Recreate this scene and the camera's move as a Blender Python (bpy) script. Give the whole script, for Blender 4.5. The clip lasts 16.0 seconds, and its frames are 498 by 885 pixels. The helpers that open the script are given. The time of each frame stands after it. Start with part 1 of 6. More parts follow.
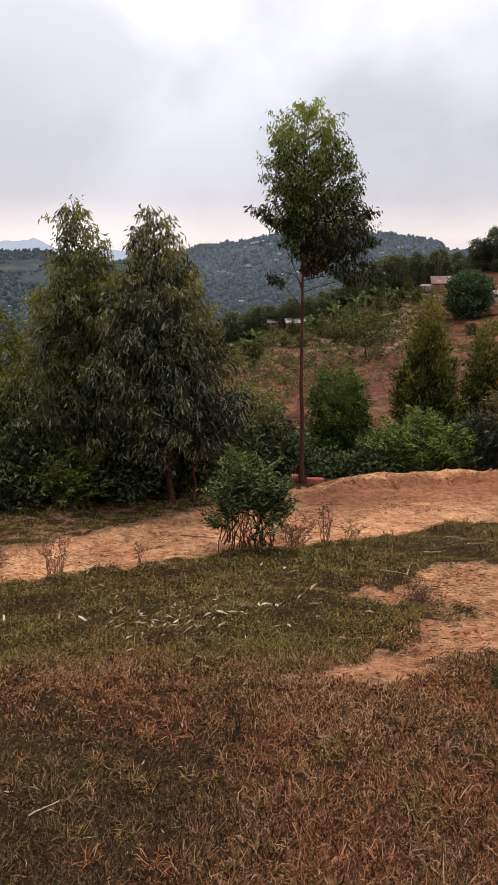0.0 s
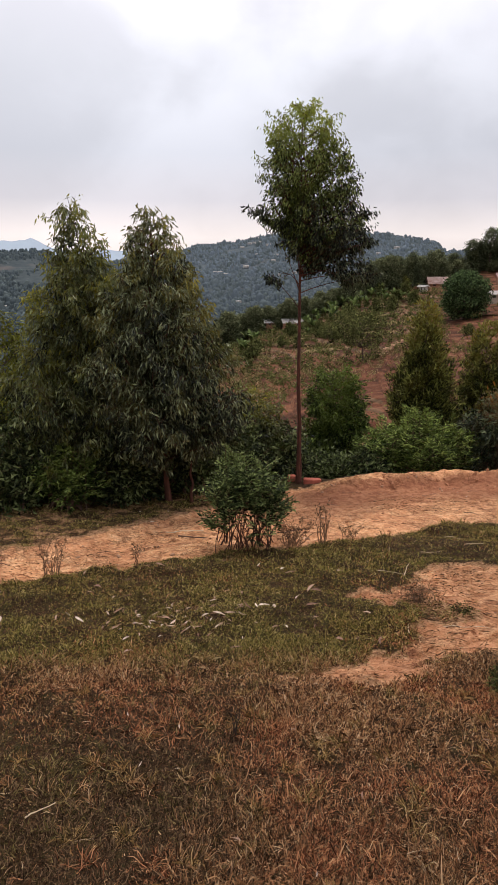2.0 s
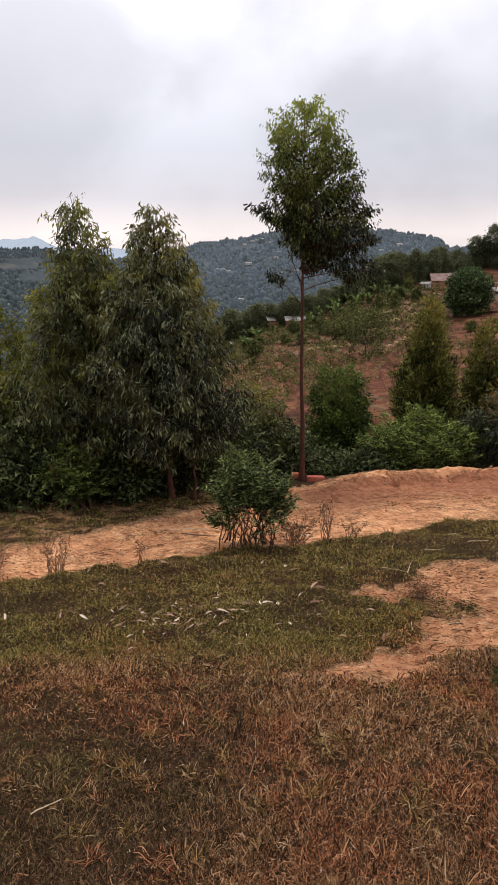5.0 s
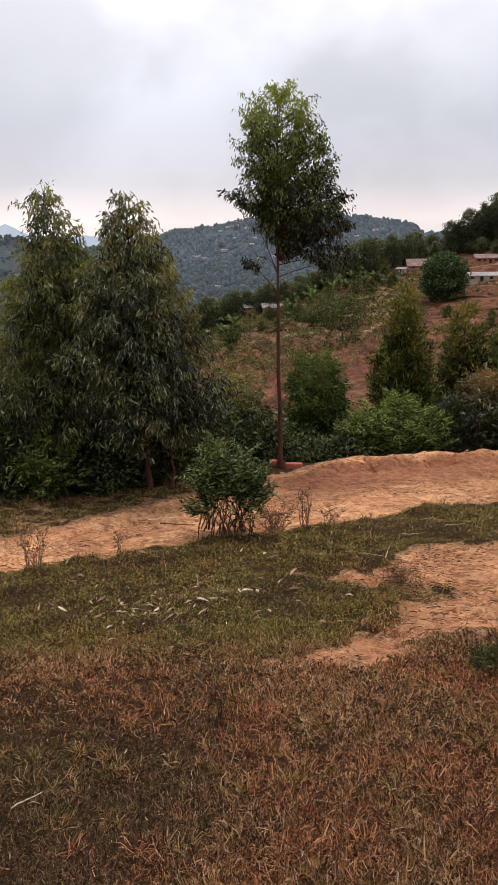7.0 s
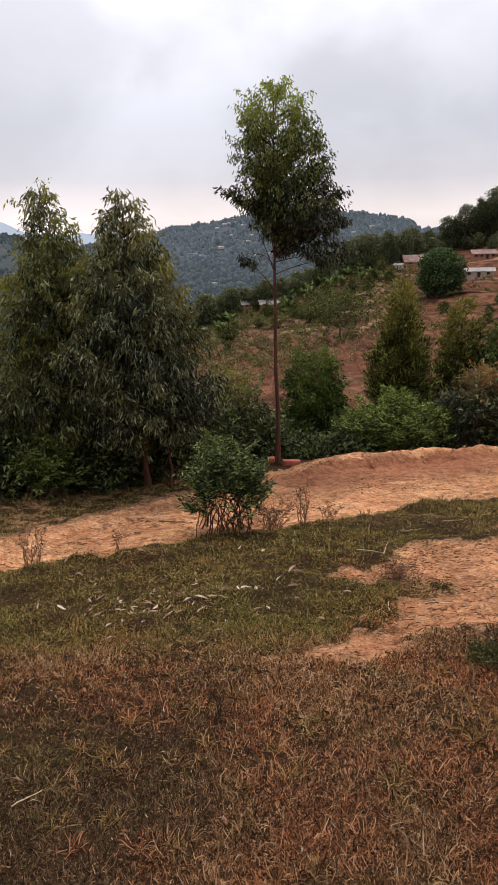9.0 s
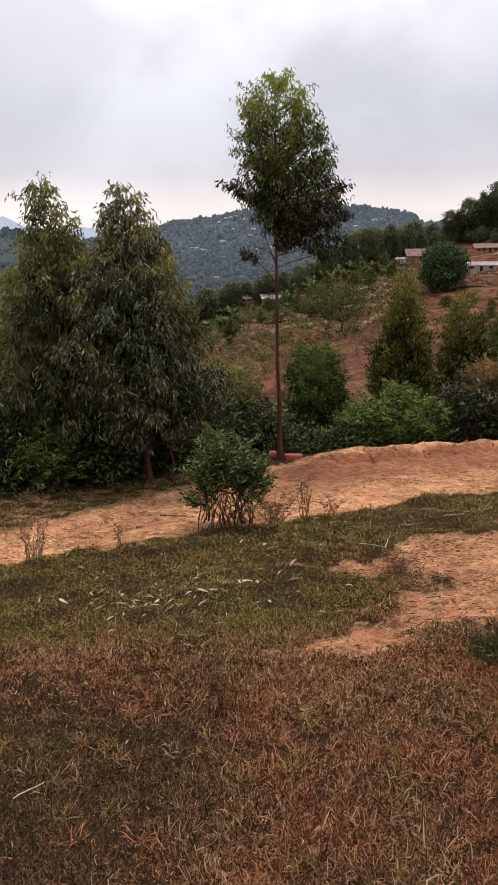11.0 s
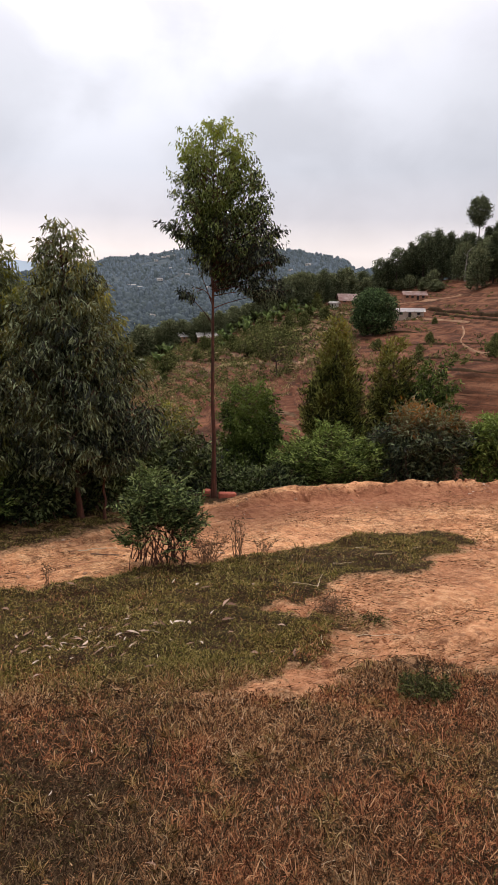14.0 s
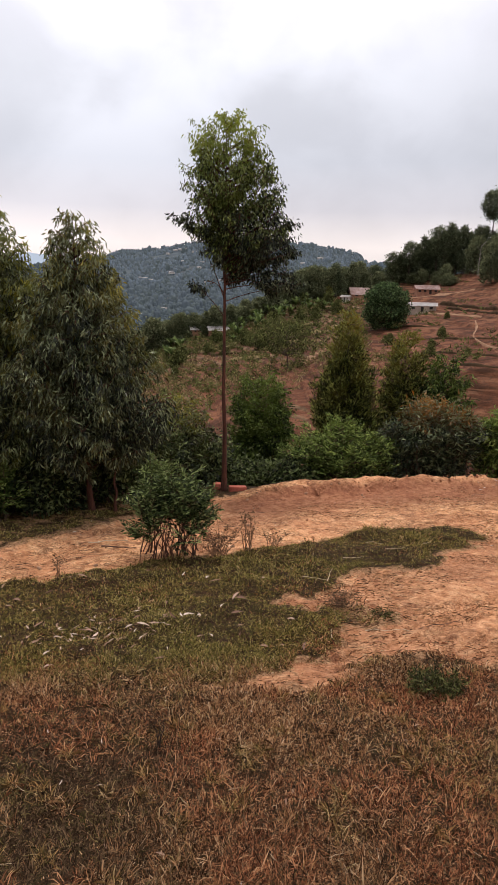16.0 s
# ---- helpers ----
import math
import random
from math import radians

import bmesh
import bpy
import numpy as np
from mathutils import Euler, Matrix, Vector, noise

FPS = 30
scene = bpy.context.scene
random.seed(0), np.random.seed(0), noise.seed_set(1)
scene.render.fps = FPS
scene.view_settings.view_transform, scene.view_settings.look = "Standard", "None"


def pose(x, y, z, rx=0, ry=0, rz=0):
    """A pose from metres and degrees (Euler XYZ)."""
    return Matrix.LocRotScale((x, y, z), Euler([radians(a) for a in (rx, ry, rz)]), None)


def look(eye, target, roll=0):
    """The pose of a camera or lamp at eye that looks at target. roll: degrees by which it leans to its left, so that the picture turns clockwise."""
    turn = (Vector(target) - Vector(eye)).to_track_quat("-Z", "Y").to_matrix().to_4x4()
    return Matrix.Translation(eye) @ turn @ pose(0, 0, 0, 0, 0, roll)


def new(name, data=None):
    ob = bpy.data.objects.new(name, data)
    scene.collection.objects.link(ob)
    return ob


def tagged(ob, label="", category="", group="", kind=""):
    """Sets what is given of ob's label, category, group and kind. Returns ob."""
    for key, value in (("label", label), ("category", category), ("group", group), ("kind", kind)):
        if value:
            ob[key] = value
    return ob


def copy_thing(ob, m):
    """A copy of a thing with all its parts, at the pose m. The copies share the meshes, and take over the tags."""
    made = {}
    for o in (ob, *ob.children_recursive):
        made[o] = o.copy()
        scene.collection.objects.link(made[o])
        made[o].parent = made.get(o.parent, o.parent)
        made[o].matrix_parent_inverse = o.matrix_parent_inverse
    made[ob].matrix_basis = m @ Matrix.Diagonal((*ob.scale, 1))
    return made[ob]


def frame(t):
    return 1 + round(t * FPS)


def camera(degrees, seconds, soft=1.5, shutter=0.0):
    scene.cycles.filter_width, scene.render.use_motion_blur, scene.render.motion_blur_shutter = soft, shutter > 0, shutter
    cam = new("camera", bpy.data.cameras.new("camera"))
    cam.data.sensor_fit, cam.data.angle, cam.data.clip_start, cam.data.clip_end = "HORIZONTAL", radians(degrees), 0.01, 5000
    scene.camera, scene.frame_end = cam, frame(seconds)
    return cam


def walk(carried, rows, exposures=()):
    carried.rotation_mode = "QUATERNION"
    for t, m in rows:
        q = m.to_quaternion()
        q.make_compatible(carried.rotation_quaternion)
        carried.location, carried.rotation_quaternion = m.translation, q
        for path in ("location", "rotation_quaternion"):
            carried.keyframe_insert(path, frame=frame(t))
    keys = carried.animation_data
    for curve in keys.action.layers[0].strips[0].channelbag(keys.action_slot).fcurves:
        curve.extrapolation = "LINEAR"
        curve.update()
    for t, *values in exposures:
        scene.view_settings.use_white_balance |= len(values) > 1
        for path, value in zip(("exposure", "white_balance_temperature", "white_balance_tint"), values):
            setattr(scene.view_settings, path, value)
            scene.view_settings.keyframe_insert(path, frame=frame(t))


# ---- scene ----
cam = camera(39.7, 16.0)
PATH = [
    (0.0, pose(0.000, 0.000, 1.550, 77.000, 0.000, 0.000)),
    (0.5, pose(-0.001, -0.003, 1.554, 77.231, 0.160, -0.131)),
    (1.0, pose(-0.001, -0.001, 1.552, 77.316, 0.309, -0.222)),
    (1.5, pose(0.003, 0.003, 1.550, 77.190, 0.331, -0.135)),
    (2.0, pose(-0.002, 0.008, 1.548, 77.032, -0.083, -0.239)),
    (2.5, pose(-0.003, 0.001, 1.551, 76.948, -0.006, 0.039)),
    (3.0, pose(0.001, 0.001, 1.551, 76.955, 0.181, 0.370)),
    (5.5, pose(-0.003, 0.001, 1.552, 76.764, 0.258, -0.254)),
    (6.0, pose(0.011, 0.005, 1.552, 76.618, 0.655, -0.920)),
    (6.5, pose(0.010, 0.004, 1.555, 76.201, 0.865, -1.944)),
    (7.0, pose(0.009, 0.010, 1.553, 75.789, 0.631, -1.946)),
    (7.5, pose(0.011, 0.000, 1.557, 75.459, 0.729, -2.120)),
    (8.0, pose(0.006, 0.006, 1.555, 75.579, 0.680, -2.109)),
    (8.5, pose(0.013, 0.013, 1.550, 75.326, 0.820, -2.136)),
    (9.0, pose(0.011, 0.007, 1.556, 75.545, 0.938, -2.194)),
    (11.5, pose(0.014, 0.011, 1.550, 75.037, 0.963, -2.028)),
    (12.0, pose(0.015, 0.016, 1.549, 75.177, 1.043, -2.316)),
    (12.5, pose(0.021, 0.013, 1.554, 74.678, 1.191, -3.451)),
    (13.0, pose(0.022, 0.011, 1.554, 75.008, 0.850, -4.360)),
    (13.5, pose(0.020, -0.006, 1.567, 75.458, 1.188, -5.486)),
    (14.0, pose(0.010, 0.004, 1.558, 78.228, -1.037, -7.189)),
    (14.5, pose(0.007, 0.003, 1.554, 78.137, -1.488, -6.654)),
    (15.0, pose(0.009, 0.006, 1.552, 77.920, -1.195, -6.176)),
    (15.5, pose(0.008, 0.004, 1.555, 77.820, -1.314, -6.173)),
    (16.0, pose(0.007, 0.006, 1.557, 77.689, -1.286, -6.252)),
]
walk(cam, PATH, [(0.0, -0.10, 6600, 15.5), (9.0, -0.08, 6600, 15.5), (13.5, -0.06, 6600, 15.5), (14.5, -0.06, 6600, 15.5), (16.0, -0.06, 6600, 15.5)])

# ---- sky, sun, exposure ----
SUN_AZ, SUN_EL = 6.0, 74.0          # degrees east of straight ahead, above the horizon
sun_dir = Vector((math.sin(radians(SUN_AZ)) * math.cos(radians(SUN_EL)),
                  math.cos(radians(SUN_AZ)) * math.cos(radians(SUN_EL)), math.sin(radians(SUN_EL))))


class Nodes:
    """Short hand for building a node tree."""

    def __init__(self, tree):
        self.tree = tree
        tree.nodes.clear()

    def add(self, kind):
        return self.tree.nodes.new(kind)

    def link(self, a, b):
        self.tree.links.new(a, b)

    def put(self, socket, value):
        if isinstance(value, bpy.types.NodeSocket):
            self.link(value, socket)
        else:
            socket.default_value = value

    def math(self, op, a, b=0.0, c=0.0, clamp=False):
        n = self.add("ShaderNodeMath")
        n.operation, n.use_clamp = op, clamp
        for s, v in zip(n.inputs, (a, b, c)):
            self.put(s, v)
        return n.outputs[0]

    def vmath(self, op, a, b=(0, 0, 0)):
        n = self.add("ShaderNodeVectorMath")
        n.operation = op
        self.put(n.inputs[0], a)
        self.put(n.inputs[1], b)
        return n.outputs["Value"] if op == "DOT_PRODUCT" else n.outputs[0]

    def noise(self, vec, scale, detail=4.0, rough=0.55, distortion=0.0):
        n = self.add("ShaderNodeTexNoise")
        if vec is not None:
            self.put(n.inputs["Vector"], vec)
        n.inputs["Scale"].default_value = scale
        n.inputs["Detail"].default_value = detail
        n.inputs["Roughness"].default_value = rough
        n.inputs["Distortion"].default_value = distortion
        return n.outputs["Fac"]

    def ramp(self, fac, stops, smooth=False):
        n = self.add("ShaderNodeValToRGB")
        if smooth:
            n.color_ramp.interpolation = "EASE"
        els = n.color_ramp.elements
        while len(els) < len(stops):
            els.new(0.5)
        for e, (p, c) in zip(els, stops):
            e.position = p
            e.color = (*c, 1) if len(c) == 3 else c
        self.put(n.inputs[0], fac)
        return n.outputs[0]

    def mix(self, fac, a, b, blend="MIX"):
        n = self.add("ShaderNodeMix")
        n.data_type, n.blend_type = "RGBA", blend
        for s, v in ((n.inputs[0], fac), (n.inputs[6], a), (n.inputs[7], b)):
            if isinstance(v, tuple) and len(v) == 3:
                v = (*v, 1)
            self.put(s, v)
        return n.outputs[2]

    def range(self, v, a, b, c=0.0, d=1.0):
        n = self.add("ShaderNodeMapRange")
        n.interpolation_type = "SMOOTHSTEP"
        for s, x in zip(n.inputs, (v, a, b, c, d)):
            self.put(s, x)
        return n.outputs[0]

    def attr(self, name):
        n = self.add("ShaderNodeAttribute")
        n.attribute_name = name
        return n.outputs["Fac"]


def make_world():
    world = bpy.data.worlds.new("overcast_sky")
    scene.world = world
    world.use_nodes = True
    n = Nodes(world.node_tree)
    way = n.add("ShaderNodeTexCoord").outputs["Generated"]
    sky = n.add("ShaderNodeTexSky")
    sky.sky_type, sky.sun_disc = "NISHITA", False
    sky.sun_elevation, sky.sun_rotation = radians(SUN_EL), radians(SUN_AZ)
    sky.dust_density, sky.air_density = 2.0, 1.0
    sep = n.add("ShaderNodeSeparateXYZ")
    n.link(way, sep.inputs[0])
    z = n.math("MAXIMUM", sep.outputs["Z"], 0.0)
    # broad soft clouds, a little wider than high
    squash = n.add("ShaderNodeMapping")
    squash.inputs["Scale"].default_value = (1.0, 1.0, 1.4)
    squash.inputs["Location"].default_value = (CLOUD_SEED, 0.0, 0.0)
    n.link(way, squash.inputs[0])
    wide = n.noise(squash.outputs[0], 3.0, 3.0, 0.5, 0.4)
    fine = n.noise(squash.outputs[0], 9.0, 4.0, 0.55, 0.3)
    billow = n.math("ADD", n.math("MULTIPLY", wide, 0.75), n.math("MULTIPLY", fine, 0.25))
    # brightness grows with height, as under an even cloud cover
    up = n.ramp(z, [(0.0, (0.80, 0.75, 0.72)), (0.062, (1.06, 0.99, 0.95)), (0.110, (0.74, 0.74, 0.78)), (0.17, (0.665, 0.705, 0.765)),
                    (0.27, (0.735, 0.775, 0.83)), (0.38, (0.85, 0.87, 0.93)), (1.0, (0.95, 0.96, 1.0))])
    rise = n.range(z, 0.35, 0.95, 1.0, 1.6)
    light = n.range(billow, 0.36, 0.64, 0.92, 1.08)
    # thin bright cloud below the sun
    thin = Vector((0.03, 0.82, 0.56)).normalized()
    near_thin = n.vmath("DOT_PRODUCT", n.vmath("NORMALIZE", way), tuple(thin))
    glow = n.math("MULTIPLY", n.range(near_thin, 0.84, 1.0), n.range(billow, 0.36, 0.60, 0.6, 1.35))
    pale = Vector((-0.30, 0.88, 0.30)).normalized()
    veil = n.range(n.vmath("DOT_PRODUCT", n.vmath("NORMALIZE", way), tuple(pale)), 0.93, 1.0)
    bright = n.math("ADD", n.math("MULTIPLY", rise, light), n.math("ADD", n.math("MULTIPLY", glow, 0.34), n.math("MULTIPLY", veil, 0.13)))
    cloud = n.vmath("SCALE", up)
    scale = cloud.node
    n.put(scale.inputs["Scale"], n.math("MULTIPLY", bright, 10.0))
    both = n.mix(0.94, sky.outputs[0], cloud)
    bg = n.add("ShaderNodeBackground")
    n.link(both, bg.inputs["Color"])
    bg.inputs["Strength"].default_value = 0.1
    out = n.add("ShaderNodeOutputWorld")
    n.link(bg.outputs[0], out.inputs["Surface"])


CLOUD_SEED = 3.1
make_world()
sun = new("sun", bpy.data.lights.new("sun", "SUN"))
sun.data.energy, sun.data.angle, sun.data.color = 1.85, radians(20), (1.0, 0.95, 0.88)
sun.matrix_world = look(sun_dir * 50, (0, 0, 0))

# ---- materials ----


def material(name):
    m = bpy.data.materials.new(name)
    m.use_nodes = True
    return m, Nodes(m.node_tree)


def finish(n, colour, rough=0.8, bump=None, bump_size=0.01, translucent=0.0, metallic=0.0, spec=0.3):
    p = n.add("ShaderNodeBsdfPrincipled")
    n.put(p.inputs["Base Color"], colour if isinstance(colour, bpy.types.NodeSocket) else (*colour, 1))
    n.put(p.inputs["Roughness"], rough)
    p.inputs["Metallic"].default_value = metallic
    p.inputs["Specular IOR Level"].default_value = spec
    if bump is not None:
        b = n.add("ShaderNodeBump")
        b.inputs["Distance"].default_value = bump_size
        n.put(b.inputs["Height"], bump)
        n.link(b.outputs[0], p.inputs["Normal"])
    shader = p.outputs[0]
    if translucent:
        t = n.add("ShaderNodeBsdfTranslucent")
        n.put(t.inputs["Color"], colour if isinstance(colour, bpy.types.NodeSocket) else (*colour, 1))
        mix = n.add("ShaderNodeMixShader")
        mix.inputs[0].default_value = translucent
        n.link(shader, mix.inputs[1])
        n.link(t.outputs[0], mix.inputs[2])
        shader = mix.outputs[0]
    out = n.add("ShaderNodeOutputMaterial")
    n.link(shader, out.inputs["Surface"])


def leaf_material(name, dark, mid, light, tip, translucent=0.35, rough=0.6, gloss=0.15, patchy=1.3):
    """Leaves: dark to light from leaf to leaf, a tip colour where the attribute 'young' is high: young tips, painted
    sunlit edges and haze.
    """
    m, n = material(name)
    geo = n.add("ShaderNodeNewGeometry")
    pos = geo.outputs["Position"]
    r = geo.outputs["Random Per Island"]
    # the end stops also put shaded gaps and sky glints into leaf colour
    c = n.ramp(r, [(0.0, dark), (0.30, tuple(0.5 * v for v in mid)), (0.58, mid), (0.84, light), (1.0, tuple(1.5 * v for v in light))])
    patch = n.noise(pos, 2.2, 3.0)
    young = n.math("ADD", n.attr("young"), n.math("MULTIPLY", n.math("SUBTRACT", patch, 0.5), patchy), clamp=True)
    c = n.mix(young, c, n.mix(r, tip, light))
    finish(n, c, rough, None, translucent=translucent, spec=gloss)
    return m


def bark_material(name, a, b, c):
    m, n = material(name)
    pos = n.add("ShaderNodeTexCoord").outputs["Object"]
    mp = n.add("ShaderNodeMapping")
    mp.inputs["Scale"].default_value = (1, 1, 0.12)
    n.link(pos, mp.inputs[0])
    streak = n.noise(mp.outputs[0], 60, 5, 0.6)
    blotch = n.noise(pos, 5, 3, 0.5)
    col = n.mix(n.range(blotch, 0.45, 0.62), n.ramp(streak, [(0.3, a), (0.7, b)]), c)
    finish(n, col, 0.85, streak, 0.01)
    return m


def grass_material(name):
    """Grass blades: 'green' says how much of the sward is living, 'root' runs from 0 at the foot to 1 at the tip."""
    m, n = material(name)
    geo = n.add("ShaderNodeNewGeometry")
    r = geo.outputs["Random Per Island"]
    pos = geo.outputs["Position"]
    dry = n.ramp(r, [(0.0, (0.014, 0.007, 0.003)), (0.32, (0.122, 0.055, 0.024)), (0.62, (0.350, 0.172, 0.077)), (0.90, (0.51, 0.305, 0.155)), (1.0, (0.64, 0.47, 0.29))])
    red = n.ramp(r, [(0.0, (0.016, 0.006, 0.003)), (0.42, (0.215, 0.074, 0.033)), (0.82, (0.50, 0.222, 0.104)), (1.0, (0.60, 0.36, 0.19))])
    dry = n.mix(n.range(n.noise(pos, 1.5, 3), 0.43, 0.58), dry, red)
    # dark brown blades: scattered at random, denser where the near-left shade is painted
    dry = n.mix(n.attr("darker"), dry, n.ramp(r, [(0.0, (0.016, 0.009, 0.005)), (0.6, (0.080, 0.046, 0.024)), (1.0, (0.25, 0.160, 0.088))]))
    live = n.ramp(r, [(0.0, (0.018, 0.022, 0.004)), (0.40, (0.130, 0.121, 0.026)), (0.85, (0.285, 0.245, 0.066)), (1.0, (0.42, 0.34, 0.13))])
    c = n.mix(n.attr("green"), dry, live)
    finish(n, c, 0.75, None, translucent=0.2, spec=0.06)
    return m


def plain_material(name, a, b, scale=8.0, rough=0.8, bump=0.004, spec=0.3, metallic=0.0):
    m, n = material(name)
    pos = n.add("ShaderNodeTexCoord").outputs["Object"]
    big = n.noise(pos, scale, 4, 0.6)
    small = n.noise(pos, scale * 9, 3, 0.6)
    f = n.math("ADD", n.math("MULTIPLY", big, 0.65), n.math("MULTIPLY", small, 0.35))
    finish(n, n.ramp(f, [(0.35, a), (0.65, b)]), rough, small, bump, spec=spec, metallic=metallic)
    return m


def ground_material():
    """One sheet: bare laterite, the soil between grass, the terraced fields and the far woods, told apart by attributes of the sheet."""
    m, n = material("ground")
    pos = n.add("ShaderNodeNewGeometry").outputs["Position"]
    fine = n.noise(pos, 90, 4, 0.65)
    mid = n.noise(pos, 14, 5, 0.6, 0.4)
    big = n.noise(pos, 1.6, 4, 0.55)
    # bare earth: pale dusty crust over redder soil, with dark crumbs
    earth = n.ramp(mid, [(0.30, (0.40, 0.172, 0.078)), (0.48, (0.64, 0.315, 0.150)), (0.66, (0.82, 0.480, 0.255))])
    earth = n.mix(n.range(big, 0.42, 0.60, 0.0, 0.6), earth, (0.49, 0.210, 0.100))
    st = n.add("ShaderNodeMapping")
    st.inputs["Rotation"].default_value = (0, 0, radians(-22))
    st.inputs["Scale"].default_value = (0.50, 1.0, 1.0)
    n.link(pos, st.inputs[0])
    rill = n.noise(st.outputs[0], 15, 4, 0.6, 0.6)
    earth = n.mix(n.range(rill, 0.54, 0.64, 0.0, 0.62), earth, (0.185, 0.080, 0.042))
    flake = n.noise(st.outputs[0], 34, 3, 0.6, 1.2)
    earth = n.mix(n.range(flake, 0.56, 0.64, 0.0, 0.42), earth, (0.150, 0.068, 0.038))
    earth = n.mix(n.range(flake, 0.44, 0.36, 0.0, 0.45), earth, (0.78, 0.480, 0.270))
    earth = n.mix(n.range(fine, 0.58, 0.68, 0.0, 0.55), earth, (0.13, 0.062, 0.038))
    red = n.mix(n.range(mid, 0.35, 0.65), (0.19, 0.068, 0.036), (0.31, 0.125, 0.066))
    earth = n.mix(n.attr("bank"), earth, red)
    # cracks of a trodden crust, in patches
    shake = n.add("ShaderNodeTexNoise")
    shake.inputs["Scale"].default_value = 9.0
    n.link(st.outputs[0], shake.inputs["Vector"])
    jog = n.vmath("SCALE", shake.outputs["Color"])
    jog.node.inputs["Scale"].default_value = 0.75
    cells = n.add("ShaderNodeTexVoronoi")
    cells.feature = "DISTANCE_TO_EDGE"
    cells.inputs["Scale"].default_value = 15.0
    n.link(n.vmath("ADD", st.outputs[0], jog), cells.inputs["Vector"])
    crust = n.range(n.noise(pos, 2.6, 4, 0.6), 0.40, 0.56)
    crack = n.math("MULTIPLY", n.range(cells.outputs["Distance"], 0.0, 0.07, 1.0, 0.0), n.math("MULTIPLY", crust, n.math("SUBTRACT", 1.0, n.attr("bank"))))
    earth = n.mix(n.math("MULTIPLY", crack, 0.75), earth, (0.11, 0.050, 0.028))
    # soil under the sward, with thatch; near-black tones put shade between blades into colour
    thatch = n.ramp(fine, [(0.32, (0.008, 0.004, 0.002)), (0.5, (0.036, 0.018, 0.008)), (0.7, (0.150, 0.078, 0.036))])
    thatch = n.mix(n.range(mid, 0.45, 0.7, 0.0, 0.7), thatch, (0.040, 0.037, 0.012))
    soil = n.math("ADD", n.attr("bare"), n.math("MULTIPLY", n.math("SUBTRACT", n.noise(pos, 7, 5, 0.65), 0.5), 0.9))
    scuff = n.ramp(n.noise(pos, 40, 4, 0.7), [(0.35, (0.110, 0.056, 0.028)), (0.5, (0.320, 0.172, 0.088)), (0.68, (0.52, 0.315, 0.175))])
    col = n.mix(n.range(soil, 0.22, 0.40), thatch, scuff)
    col = n.mix(n.range(soil, 0.50, 0.74), col, earth)
    # fields on the far side of the valley
    fst = n.add("ShaderNodeMapping")
    fst.inputs["Scale"].default_value = (0.35, 1.0, 2.5)
    n.link(pos, fst.inputs[0])
    f1 = n.noise(fst.outputs[0], 0.05, 4, 0.6)
    f2 = n.noise(fst.outputs[0], 0.35, 5, 0.65)
    field = n.ramp(f2, [(0.34, (0.046, 0.018, 0.009)), (0.5, (0.120, 0.044, 0.022)), (0.66, (0.205, 0.088, 0.046))])
    growth = n.ramp(f2, [(0.34, (0.026, 0.030, 0.012)), (0.5, (0.062, 0.050, 0.021)), (0.70, (0.150, 0.098, 0.050))])
    f3 = n.noise(pos, 2.2, 5, 0.75)
    field = n.mix(n.range(f3, 0.50, 0.66, 0.0, 0.6), field, (0.050, 0.030, 0.020))
    growth = n.mix(n.range(f3, 0.50, 0.64, 0.0, 0.7), growth, (0.030, 0.036, 0.014))
    fur = n.add("ShaderNodeMapping")
    fur.inputs["Scale"].default_value = (0.10, 0.10, 3.2)
    n.link(pos, fur.inputs[0])
    furrow = n.noise(fur.outputs[0], 1.0, 4, 0.65, 0.3)
    field = n.mix(n.range(furrow, 0.52, 0.60, 0.0, 0.65), field, (0.042, 0.020, 0.011))
    field = n.mix(n.range(furrow, 0.46, 0.38, 0.0, 0.55), field, (0.230, 0.112, 0.062))
    g = n.math("ADD", n.attr("crop"), n.math("MULTIPLY", n.math("SUBTRACT", f1, 0.5), 1.4))
    g = n.math("ADD", g, n.math("MULTIPLY", n.math("SUBTRACT", f2, 0.5), 0.9))
    field = n.mix(n.range(g, 0.42, 0.58), field, growth)
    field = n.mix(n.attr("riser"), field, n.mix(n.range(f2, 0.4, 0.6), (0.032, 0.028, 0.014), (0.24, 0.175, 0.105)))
    col = n.mix(n.attr("field"), col, field)
    # wooded hills; bluish haze is painted into the colour, more with distance
    w1 = n.noise(pos, 0.004, 5, 0.6)
    w2 = n.noise(pos, 0.03, 5, 0.7)
    w3 = n.noise(pos, 0.011, 4, 0.65, 0.5)
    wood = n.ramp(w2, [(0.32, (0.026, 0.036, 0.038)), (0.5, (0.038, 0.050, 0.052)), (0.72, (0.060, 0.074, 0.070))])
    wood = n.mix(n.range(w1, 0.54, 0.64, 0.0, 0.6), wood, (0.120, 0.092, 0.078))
    afar_haze = n.ramp(w2, [(0.34, (0.050, 0.066, 0.080)), (0.52, (0.066, 0.084, 0.096)), (0.70, (0.096, 0.116, 0.122))])
    afar_haze = n.mix(n.range(w3, 0.54, 0.62, 0.0, 0.45), afar_haze, n.ramp(w2, [(0.35, (0.058, 0.076, 0.076)), (0.62, (0.098, 0.108, 0.106))]))
    wood = n.mix(n.attr("afar_haze"), wood, afar_haze)
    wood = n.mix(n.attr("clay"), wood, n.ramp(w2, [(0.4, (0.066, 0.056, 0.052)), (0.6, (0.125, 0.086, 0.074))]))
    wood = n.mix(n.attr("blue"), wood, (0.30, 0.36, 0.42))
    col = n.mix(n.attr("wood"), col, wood)
